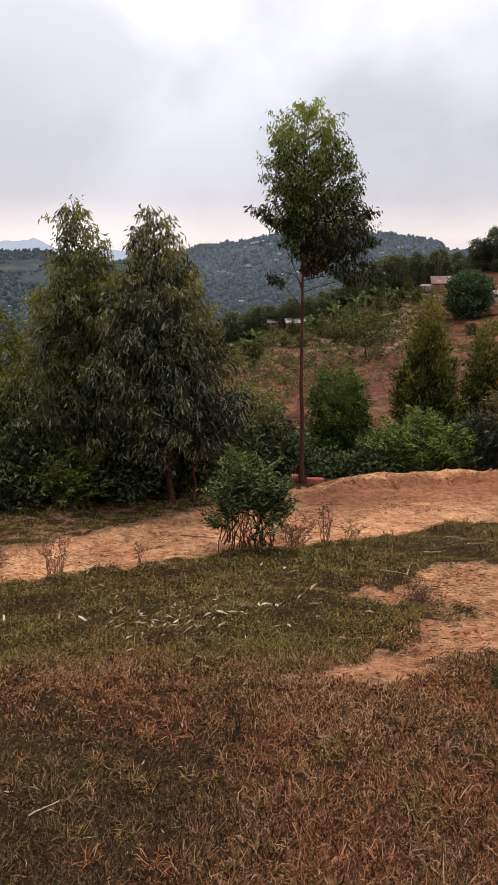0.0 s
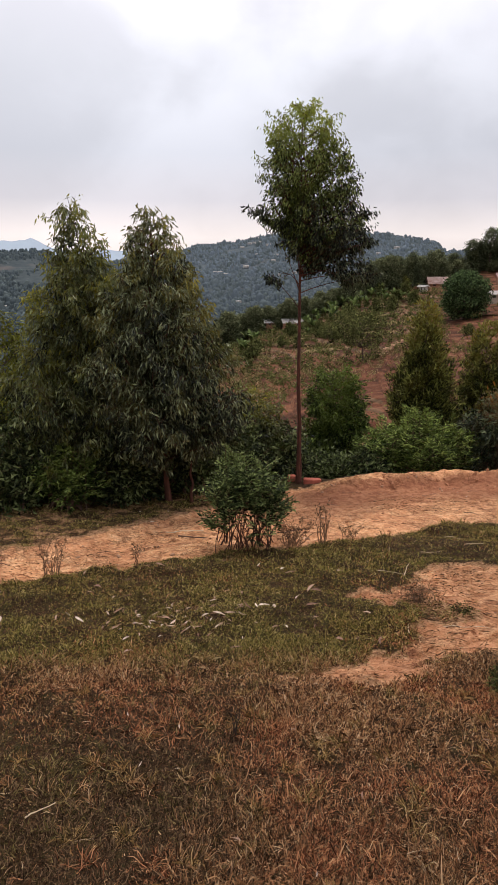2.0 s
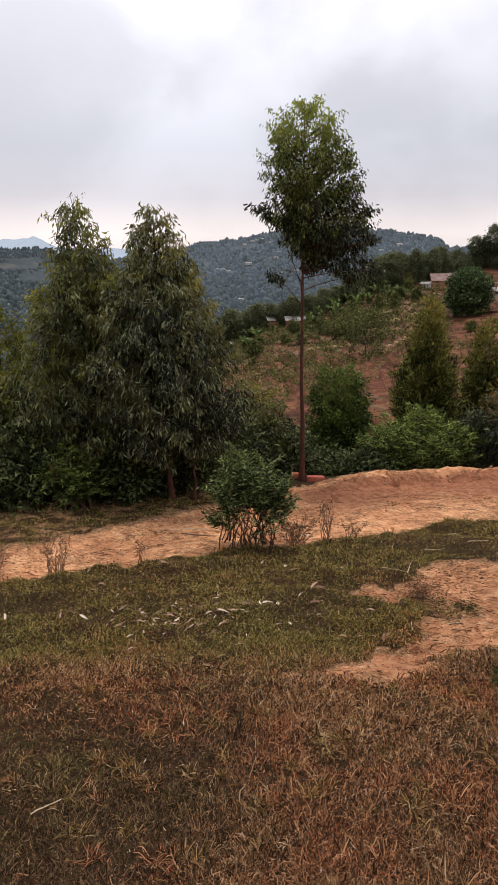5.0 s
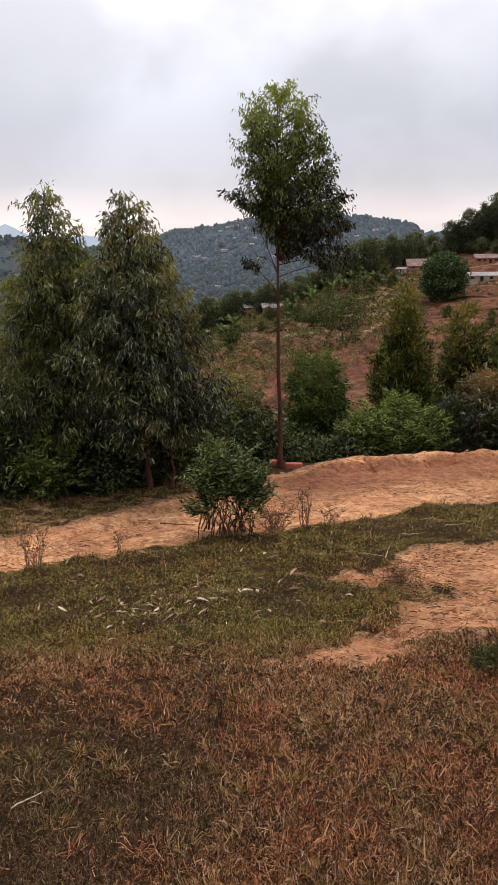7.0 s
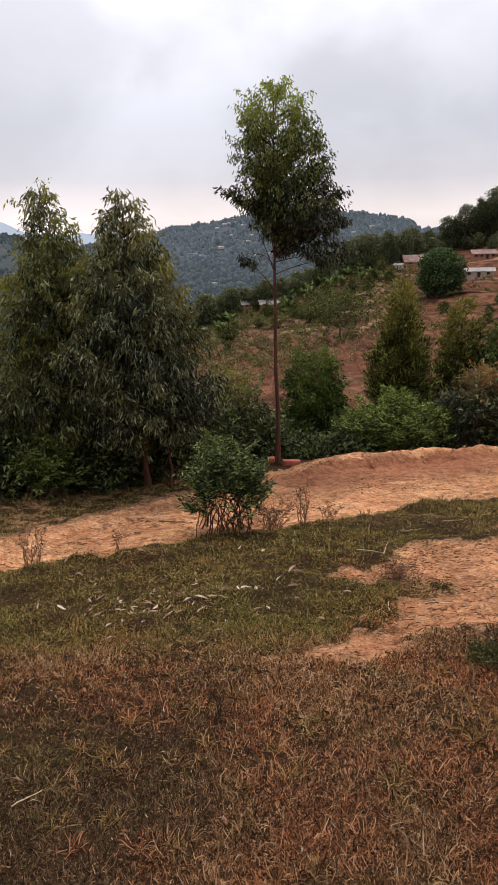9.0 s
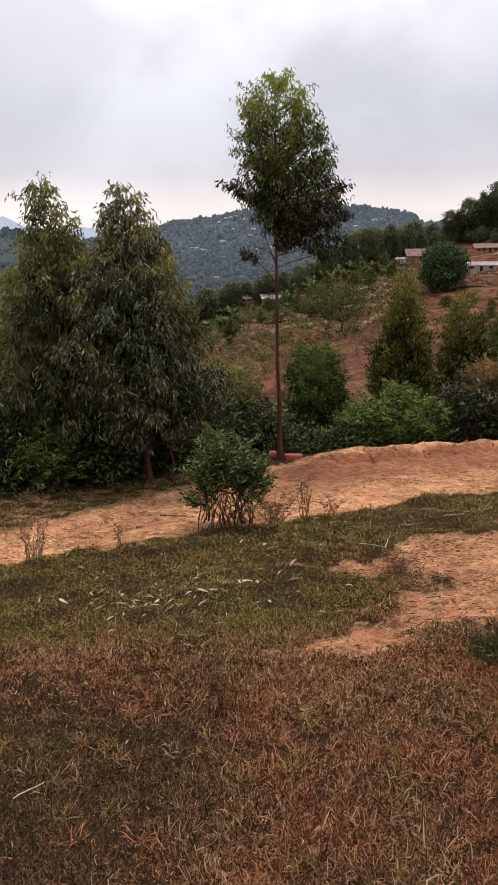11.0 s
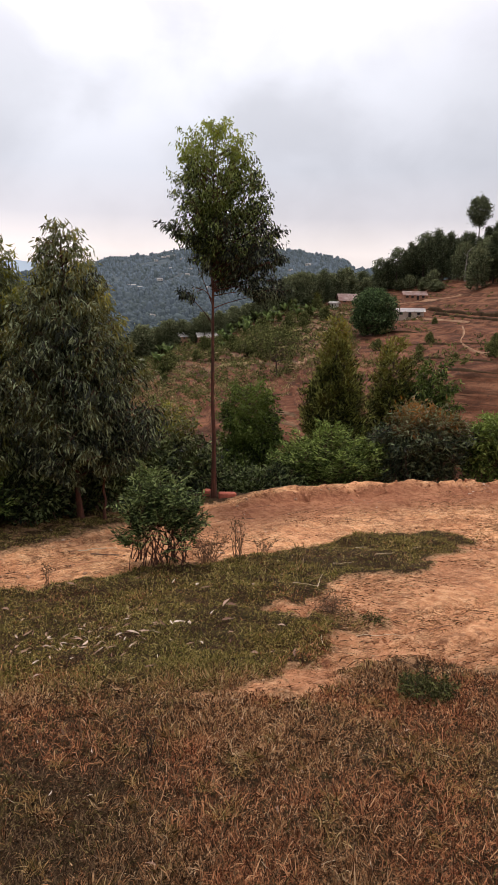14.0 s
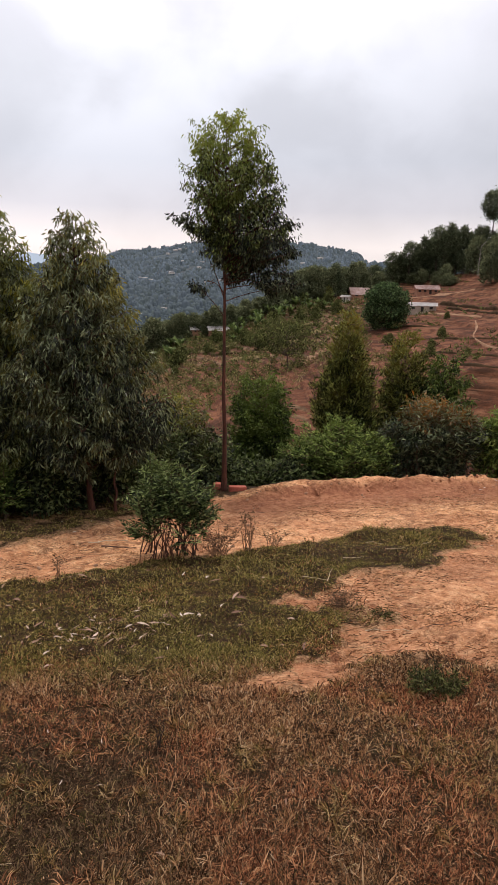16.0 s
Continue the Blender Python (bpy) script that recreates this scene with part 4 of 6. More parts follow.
grow_shrub(69, "grass_tuft", "spiky dry tuft on the bare patch", 1.10, 4.05, 0.22, 0.11, 34, 3, 4, (0.050, 0.004), (M_DRYWEED, M_TWIG),
           lift=0.05, stem_r=0.0014, foot=0.12, twig_len=0.05, category="weed", dome=0.3)
grow_shrub(70, "grass_tuft", "small grey-green tuft on the bare patch", 1.32, 3.88, 0.12, 0.05, 20, 4, 5, (0.018, 0.005), (M_TUFT, M_TWIG),
           lift=0.05, stem_r=0.0014, foot=0.14, twig_len=0.03, category="weed", dome=0.3)


def sward(seed, count, r0, r1, power, length, width, segments, az0=-24, az1=31):
    """Short grazed grass: dry, curled and matted near the camera, greener towards the track."""
    rng = np.random.RandomState(seed)
    n = count
    az = np.radians(rng.uniform(az0, az1, n))
    r = r0 * (r1 / r0) ** rng.uniform(0, 1, n) ** power
    x, y = r * np.sin(az), r * np.cos(az)
    bare = bare_earth(x, y) + 0.45 * vnoise(x * 7, y * 7, 3, 31)
    thin = smooth(-0.35, 0.10, vnoise(x * 2.6, y * 2.6, 3, 32)) * smooth(-0.45, 0.0, vnoise(x * 11, y * 11, 2, 37))
    keep = (rng.uniform(0, 1, n) > smooth(0.05, 0.75, bare) * 0.993) & (rng.uniform(0, 1, n) < 0.42 + 0.58 * thin)
    keep &= y < np.interp(x, BROW_X, BROW_Y) - 0.05
    x, y, r, bare = x[keep], y[keep], r[keep], bare[keep]
    n = len(x)
    z = ground_z(x, y) - 0.003
    tall = (1 + 0.7 * vnoise(x * 2.3, y * 2.3, 3, 33) + 0.7 * vnoise(x * 11, y * 11, 2, 37)) * (1 - 0.45 * smooth(0.1, 0.6, bare))
    band = smooth(2.60, 3.55, y + 0.6 * vnoise(x * 1.1, y * 1.1, 3, 34) - 0.06 * x)
    strip = smooth(5.2, 5.8, y) * (x < 0.2)
    share = 0.11 + 0.92 * band + vnoise(x * 1.2, y * 1.2, 3, 35) * 0.65 + 0.5 * vnoise(x * 4.2, y * 4.2, 3, 38) + 0.15 * strip - 0.3 * (1 - 0.7 * strip) * smooth(0.2, 0.6, bare)
    green = (rng.uniform(0, 1, n) < np.clip(share, 0.03, 0.97)) * rng.uniform(0.6, 1.0, n) * (0.50 + 0.50 * band)
    # more dark blades at near left put a shaded corner into the grass colour
    darkened = np.clip(0.20 + 0.7 * vnoise(x * 1.5, y * 1.5, 3, 36) + 0.95 * smooth(0.15, -0.6, x) * smooth(3.1, 2.2, y), 0, 0.92) * (1 - 0.5 * band)
    darker = (rng.uniform(0, 1, n) < darkened) * 1.0
    L = np.clip(length * tall * rng.lognormal(0, 0.42, n), 0.008, 0.085)
    wd = rng.uniform(0.6, 1.3, n) * width * (0.8 + 0.09 * r) * (1 - 0.15 * band)
    phi = rng.uniform(0, 2 * math.pi, n)
    flat = np.clip(rng.normal(1.08, 0.40, n) - 0.22 * band, 0.05, 1.5)
    d = np.stack([np.sin(flat) * np.cos(phi), np.sin(flat) * np.sin(phi), np.cos(flat)], -1)
    side = unit(np.stack([-np.sin(phi), np.cos(phi), 0.5 * rng.normal(size=n)], -1))
    curl = unit(rng.normal(size=(n, 3)) + np.array([0, 0, -0.25]))
    p = np.stack([x, y, z], -1)
    mid = p + d * (L * 0.45)[:, None] + curl * (L * 0.22)[:, None]
    tip = p + d * (L * 0.55)[:, None] + curl * (L * 0.60)[:, None] + side * (L * rng.uniform(-0.55, 0.55, n))[:, None]
    tip[:, 2] = np.maximum(tip[:, 2], z + 0.005)
    w = side * wd[:, None]
    if segments == 2:
        v = np.stack([p - w, p + w, mid - w * 0.85, mid + w * 0.85, tip], 1).reshape(-1, 3)
        k = np.arange(n) * 5
        faces = np.stack([k, k + 1, k + 3, k + 2, k + 2, k + 3, k + 4], -1).ravel()
        sizes = np.tile(np.array([4, 3]), n)
        per = 5
    else:
        v = np.stack([p, mid + w, tip, mid - w], 1).reshape(-1, 3)
        faces, sizes, per = np.arange(4 * n), np.full(n, 4), 4
    me = mesh_of("grass", v, faces, sizes, M_GRASS, [("green", np.repeat(green, per)), ("darker", np.repeat(darker, per))], smooth=False)
    return new("grass", me)


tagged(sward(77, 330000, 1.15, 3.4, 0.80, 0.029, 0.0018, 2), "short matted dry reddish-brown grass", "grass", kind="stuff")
tagged(sward(79, 460000, 2.9, 7.8, 0.95, 0.022, 0.0028, 1), "short green and brown grass beside the track", "grass", kind="stuff")
tagged(sward(83, 200000, 0.35, 6.5, 0.55, 0.040, 0.0090, 1, 31, 336), "short matted dry grass on the slope round about", "grass", kind="stuff")


def scatter_tussocks():
    """Loose rosettes of longer straw and grey-green blades in the dry grass."""
    rng = np.random.RandomState(81)
    v, green, darker = [], [], []
    for i in range(110):
        r, a = rng.uniform(1.6, 3.2), radians(rng.uniform(-22, 28))
        cx, cy = r * math.sin(a), r * math.cos(a)
        if bare_earth(cx, cy) > 0.2:
            continue
        live = rng.uniform() < 0.45
        n = rng.randint(26, 60)
        phi, lean = rng.uniform(0, 2 * math.pi, n), np.clip(rng.normal(0.95, 0.3, n), 0.2, 1.45)
        L = rng.uniform(0.03, 0.075, n)
        foot = rng.normal(size=(n, 2)) * 0.014
        x, y = cx + foot[:, 0], cy + foot[:, 1]
        p = np.stack([x, y, ground_z(x, y) + 0.002], -1)
        d = np.stack([np.sin(lean) * np.cos(phi), np.sin(lean) * np.sin(phi), np.cos(lean)], -1)
        side = np.stack([-np.sin(phi), np.cos(phi), 0 * phi], -1) * rng.uniform(0.0008, 0.0016, n)[:, None]
        mid = p + d * (0.55 * L)[:, None]
        tip = p + d * L[:, None] + np.array([0, 0, -0.30]) * (L * np.sin(lean))[:, None] + side * rng.normal(size=n)[:, None] * 5
        tip[:, 2] = np.maximum(tip[:, 2], p[:, 2] + 0.004)
        v.append(np.stack([p - side, p + side, mid + side, tip, mid - side], 1).reshape(-1, 3))
        green.append(np.full(5 * n, 0.40 if live else 0.0))
        darker.append(np.repeat((rng.uniform(0, 1, n) < 0.15) * 1.0, 5))
    v = np.concatenate(v)
    n = len(v) // 5
    me = mesh_of("grass", v, np.arange(5 * n), np.full(n, 5), M_GRASS, [("green", np.concatenate(green)), ("darker", np.concatenate(darker))], smooth=False)
    tagged(new("grass", me), "loose tussocks of straw and grey-green grass", "grass", kind="stuff")


scatter_tussocks()


def make_debris():
    """Bits of dead grass, bark and leaf strewn over the bare earth."""
    rng = np.random.RandomState(78)
    n = 60000
    x = rng.uniform(-2.6, 4.8, n)
    y = 2.9 + 6.0 * rng.uniform(0, 1, n)
    bare = bare_earth(x, y)
    clump = vnoise(x * 1.6 + 0.4 * y, y * 4.5, 3, 41)
    near = smooth(0.35, -0.25, np.abs(patch_distance(x, y)) - 0.25)
    keep = (bare > 0.3) & (clump + 0.24 * near + 0.22 * smooth(0.9, 0.2, np.hypot((x - 1.35) / 1.2, y - 3.95)) + rng.normal(size=n) * 0.09 > 0.16) & (y < np.interp(x, BROW_X, BROW_Y) - 0.35)
    x, y = x[keep], y[keep]
    n = len(x)
    L = (rng.lognormal(-3.9, 0.5, n) * (1 + 0.9 * smooth(0.9, 0.3, np.hypot(x - 1.35, y - 3.95)))).clip(0.008, 0.09)
    wd = rng.uniform(0.0006, 0.0016, n)
    phi = rng.normal(0.1, 0.9, n)
    d = np.stack([np.cos(phi), np.sin(phi), -0.1 * np.sin(phi) + 0.12 * rng.normal(size=n)], -1)
    side = np.stack([-np.sin(phi), np.cos(phi), 0.5 * rng.normal(size=n)], -1)
    p = np.stack([x, y, ground_z(x, y) + 0.004], -1)
    a, b = p - d * (L / 2)[:, None], p + d * (L / 2)[:, None]
    w = side * wd[:, None]
    m = p + w * 1.2 + np.array([0, 0, 0.003])
    v = np.stack([a - w, a + w, m, b + w * 0.5, b - w * 0.5], 1).reshape(-1, 3)
    me = mesh_of("litter", v, np.arange(5 * n), np.full(n, 5), M_GRASS, [("green", np.zeros(5 * n)), ("darker", np.repeat((rng.uniform(0, 1, n) < 0.25) * 1.0, 5))], smooth=False)
    tagged(new("litter", me), "fine dry plant litter strewn over bare earth", "litter", kind="stuff")


make_debris()


def dead_leaf_mesh(rng):
    """A curled dead gum leaf, 1 m long before scaling."""
    n = 7
    t = np.linspace(0, 1, n)
    half = 0.155 * np.sin(np.pi * np.clip(t * 0.93 + 0.05, 0, 1)) ** 0.8 * (1 - 0.35 * t)
    sweep = rng.uniform(-0.5, 0.5) * t * t
    lift = 0.16 * np.sin(np.pi * t) * rng.uniform(-0.3, 1.2) + 0.25 * rng.uniform(-0.1, 1) * t * t
    roll = rng.uniform(0.2, 1.5)
    v = np.concatenate([np.stack([t - 0.5, sweep + half, lift + half * roll + 0.05], -1), np.stack([t - 0.5, sweep, lift + 0.04], -1),
                        np.stack([t - 0.5, sweep - half, lift + half * roll * 0.6 + 0.05], -1)])
    i = np.arange(n - 1)
    f = np.concatenate([np.stack([i, i + 1, i + 1 + n, i + n], -1), np.stack([i + n, i + 1 + n, i + 1 + 2 * n, i + 2 * n], -1)])
    return mesh_of("fallen_leaf", v, f.ravel(), np.full(len(f), 4), M_LITTER)


def scatter_litter():
    rng = np.random.RandomState(91)
    kinds = [dead_leaf_mesh(rng) for _ in range(7)]
    spots = [(-0.055, 3.29, 0.105, 0.5), (0.10, 3.86, 0.11, 0.6), (0.00, 3.80, 0.10, 2.8), (-0.03, 3.78, 0.12, 0.2), (0.05, 3.83, 0.10, 2.2), (0.42, 4.15, 0.12, 0.9),
             (0.45, 4.12, 0.12, 0.0), (0.30, 4.53, 0.15, -0.8), (0.26, 4.66, 0.10, 1.2), (0.10, 4.72, 0.09, 0.7), (0.66, 4.60, 0.09, 0.3), (0.40, 3.92, 0.12, 0.5),
             (0.72, 3.78, 0.09, -0.2), (-1.44, 3.75, 0.11, 1.5), (-0.98, 3.68, 0.12, -0.9), (-0.77, 3.83, 0.10, 0.1), (-0.55, 3.78, 0.11, 0.1), (-0.47, 3.74, 0.10, -0.3),
             (-0.42, 3.66, 0.10, 0.8), (-0.16, 3.74, 0.13, 0.2), (-0.10, 3.72, 0.10, -0.4), (-0.82, 4.47, 0.12, 0.2), (-0.98, 4.28, 0.13, -0.3), (-0.62, 4.66, 0.12, 0.3),
             (-1.05, 3.20, 0.08, 0.6), (-0.62, 3.28, 0.09, 0.5), (0.72, 3.42, 0.10, 1.7), (0.52, 3.46, 0.11, -0.6), (-0.20, 4.05, 0.07, 1.4), (-0.02, 4.10, 0.09, -1.0),
             (-0.35, 3.55, 0.09, 1.0), (-0.75, 4.05, 0.11, 0.1), (0.16, 3.55, 0.08, 0.1), (1.20, 2.79, 0.10, 1.3)]
    for _ in range(16):
        spots.append((rng.uniform(3.9, 4.5), rng.uniform(8.05, 8.3), rng.uniform(0.06, 0.11), rng.uniform(0, 3.1)))
    for _ in range(84):
        a, b = rng.normal(-0.36, 0.42), rng.normal(3.70, 0.17)
        spots.append((a, b, rng.uniform(0.035, 0.08), rng.uniform(0, 3.1)))
    for _ in range(34):
        a = rng.uniform(-2.2, 3.2)
        spots.append((a, float(np.interp(a, TRACK_X, TRACK_NEAR)) + rng.uniform(-0.9, 1.8), rng.uniform(0.04, 0.09), rng.uniform(0, 3.1)))
    for _ in range(26):
        spots.append((rng.uniform(-0.9, 1.4), rng.uniform(1.7, 3.1), rng.uniform(0.03, 0.055), rng.uniform(0, 3.1)))
    for a, b, size, turn in spots:
        ob = new("fallen_leaf", kinds[rng.randint(7)])
        ob.matrix_world = pose(a, b, gz(a, b) + 0.012, rng.uniform(-25, 25), rng.uniform(-20, 20), math.degrees(turn)) @ Matrix.Scale(size * 0.60, 4)
        tagged(ob, "curled pale dead gum leaf lying on the grass", "leaf", "fallen leaves")


scatter_litter()


def scatter_sticks():
    rng = np.random.RandomState(93)

    def stick(a, b, length, turn, r, mat, label, lift=0.010, kink=0.014):
        t = np.linspace(-0.5, 0.5, 6)
        pts = np.stack([t * length, kink * length * np.sin(t * 5 + rng.uniform(0, 3)), 0.02 * length * rng.normal(size=6)], -1)
        tubes = Tubes()
        tubes.add(pts, np.linspace(1, 0.55, 6) * r, 6)
        ob = new("stick", tubes.mesh("stick", mat))
        c, s = math.cos(turn) * length / 2, math.sin(turn) * length / 2
        tilt = math.degrees(math.atan2(gz(a + c, b + s) - gz(a - c, b - s), length))
        ob.matrix_world = pose(a, b, gz(a, b) + lift + r, 0, 0, math.degrees(turn)) @ pose(0, 0, 0, 0, -tilt, 0)
        tagged(ob, label, "stick", "fallen sticks")

    stick(-0.69, 1.985, 0.105, 0.62, 0.0028, M_STRAW, "pale straight straw lying on dry grass", 0.022, 0.01)
    stick(0.42, 5.75, 0.30, 0.25, 0.006, M_TWIG, "thin brown twig lying on the track")
    stick(-0.55, 5.85, 0.34, 0.15, 0.006, M_STRAW, "pale twig lying on the track")
    stick(-0.42, 5.72, 0.36, 0.05, 0.007, M_TWIG, "thin brown twig lying on the track")
    stick(1.30, 3.70, 0.28, -0.10, 0.0028, M_STRAW, "pale dry stalk lying on bare earth")
    stick(1.52, 3.95, 0.30, 0.6, 0.0025, M_TWIG, "thin dark twig lying on bare earth")
    stick(1.62, 3.72, 0.26, -0.25, 0.0025, M_TWIG, "thin dark twig lying on bare earth")
    stick(1.15, 4.62, 0.30, 1.2, 0.0028, M_STRAW, "pale dry stalk lying on bare earth")
    stick(1.02, 4.52, 0.20, -0.5, 0.0025, M_STRAW, "pale dry stalk lying on bare earth")
    stick(0.92, 3.58, 0.12, 1.4, 0.0025, M_STRAW, "pale dry stalk lying on grass")
    stick(1.45, 5.10, 0.18, 0.3, 0.0028, M_STRAW, "pale dry stalk lying on grass")
    stick(1.78, 5.55, 0.20, -0.1, 0.0028, M_STRAW, "pale dry stalk lying on grass")
    stick(2.20, 5.45, 0.16, 0.6, 0.0028, M_STRAW, "pale dry stalk lying on grass")
    stick(1.85, 5.25, 0.16, -0.3, 0.0028, M_STRAW, "pale dry stalk lying on grass")
    for _ in range(22):
        a, b = rng.uniform(-0.9, 1.5), rng.uniform(1.6, 3.0)
        stick(a, b, rng.uniform(0.03, 0.08), rng.uniform(0, 3.1), 0.0010, M_STRAW, "pale straw lying on dry grass", 0.018, 0.03)
    for _ in range(46):
        a = rng.uniform(-2.0, 3.9)
        b = float(np.interp(a, TRACK_X, TRACK_NEAR)) + rng.uniform(0.1, 2.4)
        if a > 3:
            b = rng.uniform(3.5, 7.8)
        if b < float(np.interp(a, FAR_X, TRACK_FAR)) and not (a > 0.9 and b > float(np.interp(a, BERM_X, BERM_Y)) - 0.25):
            stick(a, b, rng.uniform(0.05, 0.22), rng.normal(0.1, 0.5), rng.uniform(0.0015, 0.004), M_TWIG, "thin brown twig lying on the track", 0.002, 0.12)


scatter_sticks()


def lump_mesh(rng, name, mat, rough=0.22):
    """A weathered lump: a bevelled ball pushed in and out."""
    bm = bmesh.new()
    bmesh.ops.create_icosphere(bm, subdivisions=2, radius=1.0)
    seed = Vector((rng.uniform(0, 50), rng.uniform(0, 50), rng.uniform(0, 50)))
    for v in bm.verts:
        v.co *= 1 + rough * noise.noise(v.co * 1.3 + seed) + 0.5 * rough * noise.noise(v.co * 3.1 + seed)
    me = bpy.data.meshes.new(name)
    bm.to_mesh(me)
    bm.free()
    me.materials.append(mat)
    return me


def scatter_stones():
    rng = np.random.RandomState(95)
    kinds = [lump_mesh(rng, "stone", M_STONE if k % 2 else M_CLOD, 0.35) for k in range(4)]
    for i in range(54):
        a = rng.uniform(0.8, 4.6) if i < 26 else rng.uniform(-1.9, 3.8)
        if i < 26:
            b = float(np.interp(a, BERM_X, BERM_Y)) - rng.uniform(0.0, 0.45)
        else:
            b = float(np.interp(a, TRACK_X, TRACK_NEAR)) + rng.uniform(0.1, 1.4)
            if b > float(np.interp(a, FAR_X, TRACK_FAR)):
                continue
        s = rng.uniform(0.008, 0.024)
        ob = new("stone", kinds[i % 4])
        ob.matrix_world = pose(a, b, gz(a, b) + 0.15 * s, rng.uniform(0, 360), rng.uniform(0, 360), 0) @ Matrix.Diagonal((s, s * 0.8, s * 0.6, 1))
        tagged(ob, "small reddish-brown stone on the bare earth track", "stone", "stones on the track")
    clods = [lump_mesh(rng, "clod", M_CLOD, 0.5) for _ in range(4)]
    for i in range(150):
        a = rng.uniform(0.8, 4.7)
        b = float(np.interp(a, BERM_X, BERM_Y)) + rng.normal(-0.12, 0.07)
        s = rng.lognormal(-4.75, 0.45)
        ob = new("clod", clods[i % 4])
        ob.matrix_world = pose(a, b, gz(a, b) + 0.2 * s, rng.uniform(0, 360), rng.uniform(0, 360), 0) @ Matrix.Diagonal((1.4 * s, s, s * 0.7, 1))
        tagged(ob, "crumbling clod of red earth along the low bank", "clod", "clods on the bank")


scatter_stones()


def brick(x, y, length, turn, label):
    bm = bmesh.new()
    bmesh.ops.create_cube(bm, size=1.0)
    for v in bm.verts:
        v.co = Vector((v.co.x * length, v.co.y * 0.105, v.co.z * 0.07))
    bmesh.ops.bevel(bm, geom=bm.edges[:], offset=0.007, segments=2, affect="EDGES")
    bmesh.ops.subdivide_edges(bm, edges=bm.edges[:], cuts=1)
    for v in bm.verts:
        v.co += 0.004 * noise.noise_vector(v.co * 18 + Vector((x, y, 0)))
    me = bpy.data.meshes.new("brick")
    bm.to_mesh(me)
    bm.free()
    me.materials.append(M_BRICK)
    ob = new("brick", me)
    ob.matrix_world = pose(x, y, gz(x, y) + 0.03, 0, 3, turn)
    tagged(ob, label, "brick", "bricks by the tree")


brick(0.80, 8.05, 0.21, 4, "weathered red clay brick lying by the tall tree")
brick(0.56, 8.22, 0.09, -12, "broken red clay brick lying by the tall tree")

# ---- houses across the valley ----


def box_mesh(name, size, mat, centre=(0, 0, 0), bevel=0.02):
    bm = bmesh.new()
    bmesh.ops.create_cube(bm, size=1.0)
    for v in bm.verts:
        v.co = Vector([v.co[k] * size[k] + centre[k] for k in range(3)])
    if bevel:
        bmesh.ops.bevel(bm, geom=bm.edges[:], offset=bevel, segments=1, affect="EDGES")
    me = bpy.data.meshes.new(name)
    bm.to_mesh(me)
    bm.free()
    me.materials.append(mat)
    return me


def roof_mesh(w, d, h, rise, over, mat):
    """A gabled iron roof with corrugations and an open underside."""
    bm = bmesh.new()
    n = max(8, int(w / 0.35))
    rows = []
    for k, (yy, zz) in enumerate(((-d / 2 - over, h - 0.12), (0, h + rise), (d / 2 + over, h - 0.12))):
        rows.append([bm.verts.new((-w / 2 - over + (w + 2 * over) * i / n, yy, zz + 0.02 * (i % 2))) for i in range(n + 1)])
    for a, b in zip(rows, rows[1:]):
        for i in range(n):
            bm.faces.new((a[i], a[i + 1], b[i + 1], b[i]))
    bmesh.ops.solidify(bm, geom=bm.faces[:], thickness=0.06)
    me = bpy.data.meshes.new("roof")
    bm.to_mesh(me)
    bm.free()
    me.materials.append(mat)
    return me


def wall_mesh(w, d, h, rise, mat):
    """Four walls with gables, as one shell with thickness at the eaves."""
    bm = bmesh.new()
    prof = [(-d / 2, -1.2), (d / 2, -1.2), (d / 2, h), (0, h + rise - 0.1), (-d / 2, h)]
    a = [bm.verts.new((-w / 2, p, q)) for p, q in prof]
    b = [bm.verts.new((w / 2, p, q)) for p, q in prof]
    bm.faces.new(a[::-1])
    bm.faces.new(b)
    for i in range(5):
        j = (i + 1) % 5
        bm.faces.new((a[i], a[j], b[j], b[i]))
    bmesh.ops.recalc_face_normals(bm, faces=bm.faces[:])
    me = bpy.data.meshes.new("wall")
    bm.to_mesh(me)
    bm.free()
    me.materials.append(mat)
    return me


def house(label, place, turn, w, d, h, rise, wall, roof, openings=3, porch=0, lift=0.0):
    root = thing("house", label, "house")
    root.matrix_world = pose(place[0], place[1], place[2] + lift, 0, 0, turn)
    part("wall", wall_mesh(w, d, h, rise, wall), root)
    part("roof", roof_mesh(w, d, h, rise, 0.5, roof), root)
    for i in range(openings):
        cx = -w / 2 + w * (i + 0.5) / openings
        door = i == openings // 2
        size = (0.11 * w, 0.12, 0.82 * h) if door else (0.12 * w, 0.12, 0.40 * h)
        cz = 0.42 * h if door else 0.60 * h
        o = part("door" if door else "window", box_mesh("opening", size, M_DARK, (cx, -d / 2 - 0.03, cz)), root)
        part("frame", box_mesh("frame", (size[0] + 0.2, 0.10, 0.05 * h), M_WALL_WHITE, (cx, -d / 2 - 0.06, cz + size[2] / 2 + 0.03 * h)), o)
    for i in range(porch):
        cx = -w / 2 + w * i / (porch - 1)
        part("post", box_mesh("post", (0.22, 0.22, h + 1.2), M_WALL_CREAM, (cx, -d / 2 - 0.5, h / 2 - 0.6), 0.03), root)
    return root


house("small whitewashed house with pale iron roof and posts on a terrace", sight(20.10, -1.20), -18, 5.8, 4.2, 1.35, 0.65, M_WALL_CREAM, M_TIN_WHITE, 3, 4)
house("long mud-walled house with rusty iron roof on the hillside", sight(20.35, 0.12), -12, 5.6, 5.0, 1.35, 1.0, M_WALL_MUD, M_TIN_RUST, 4)
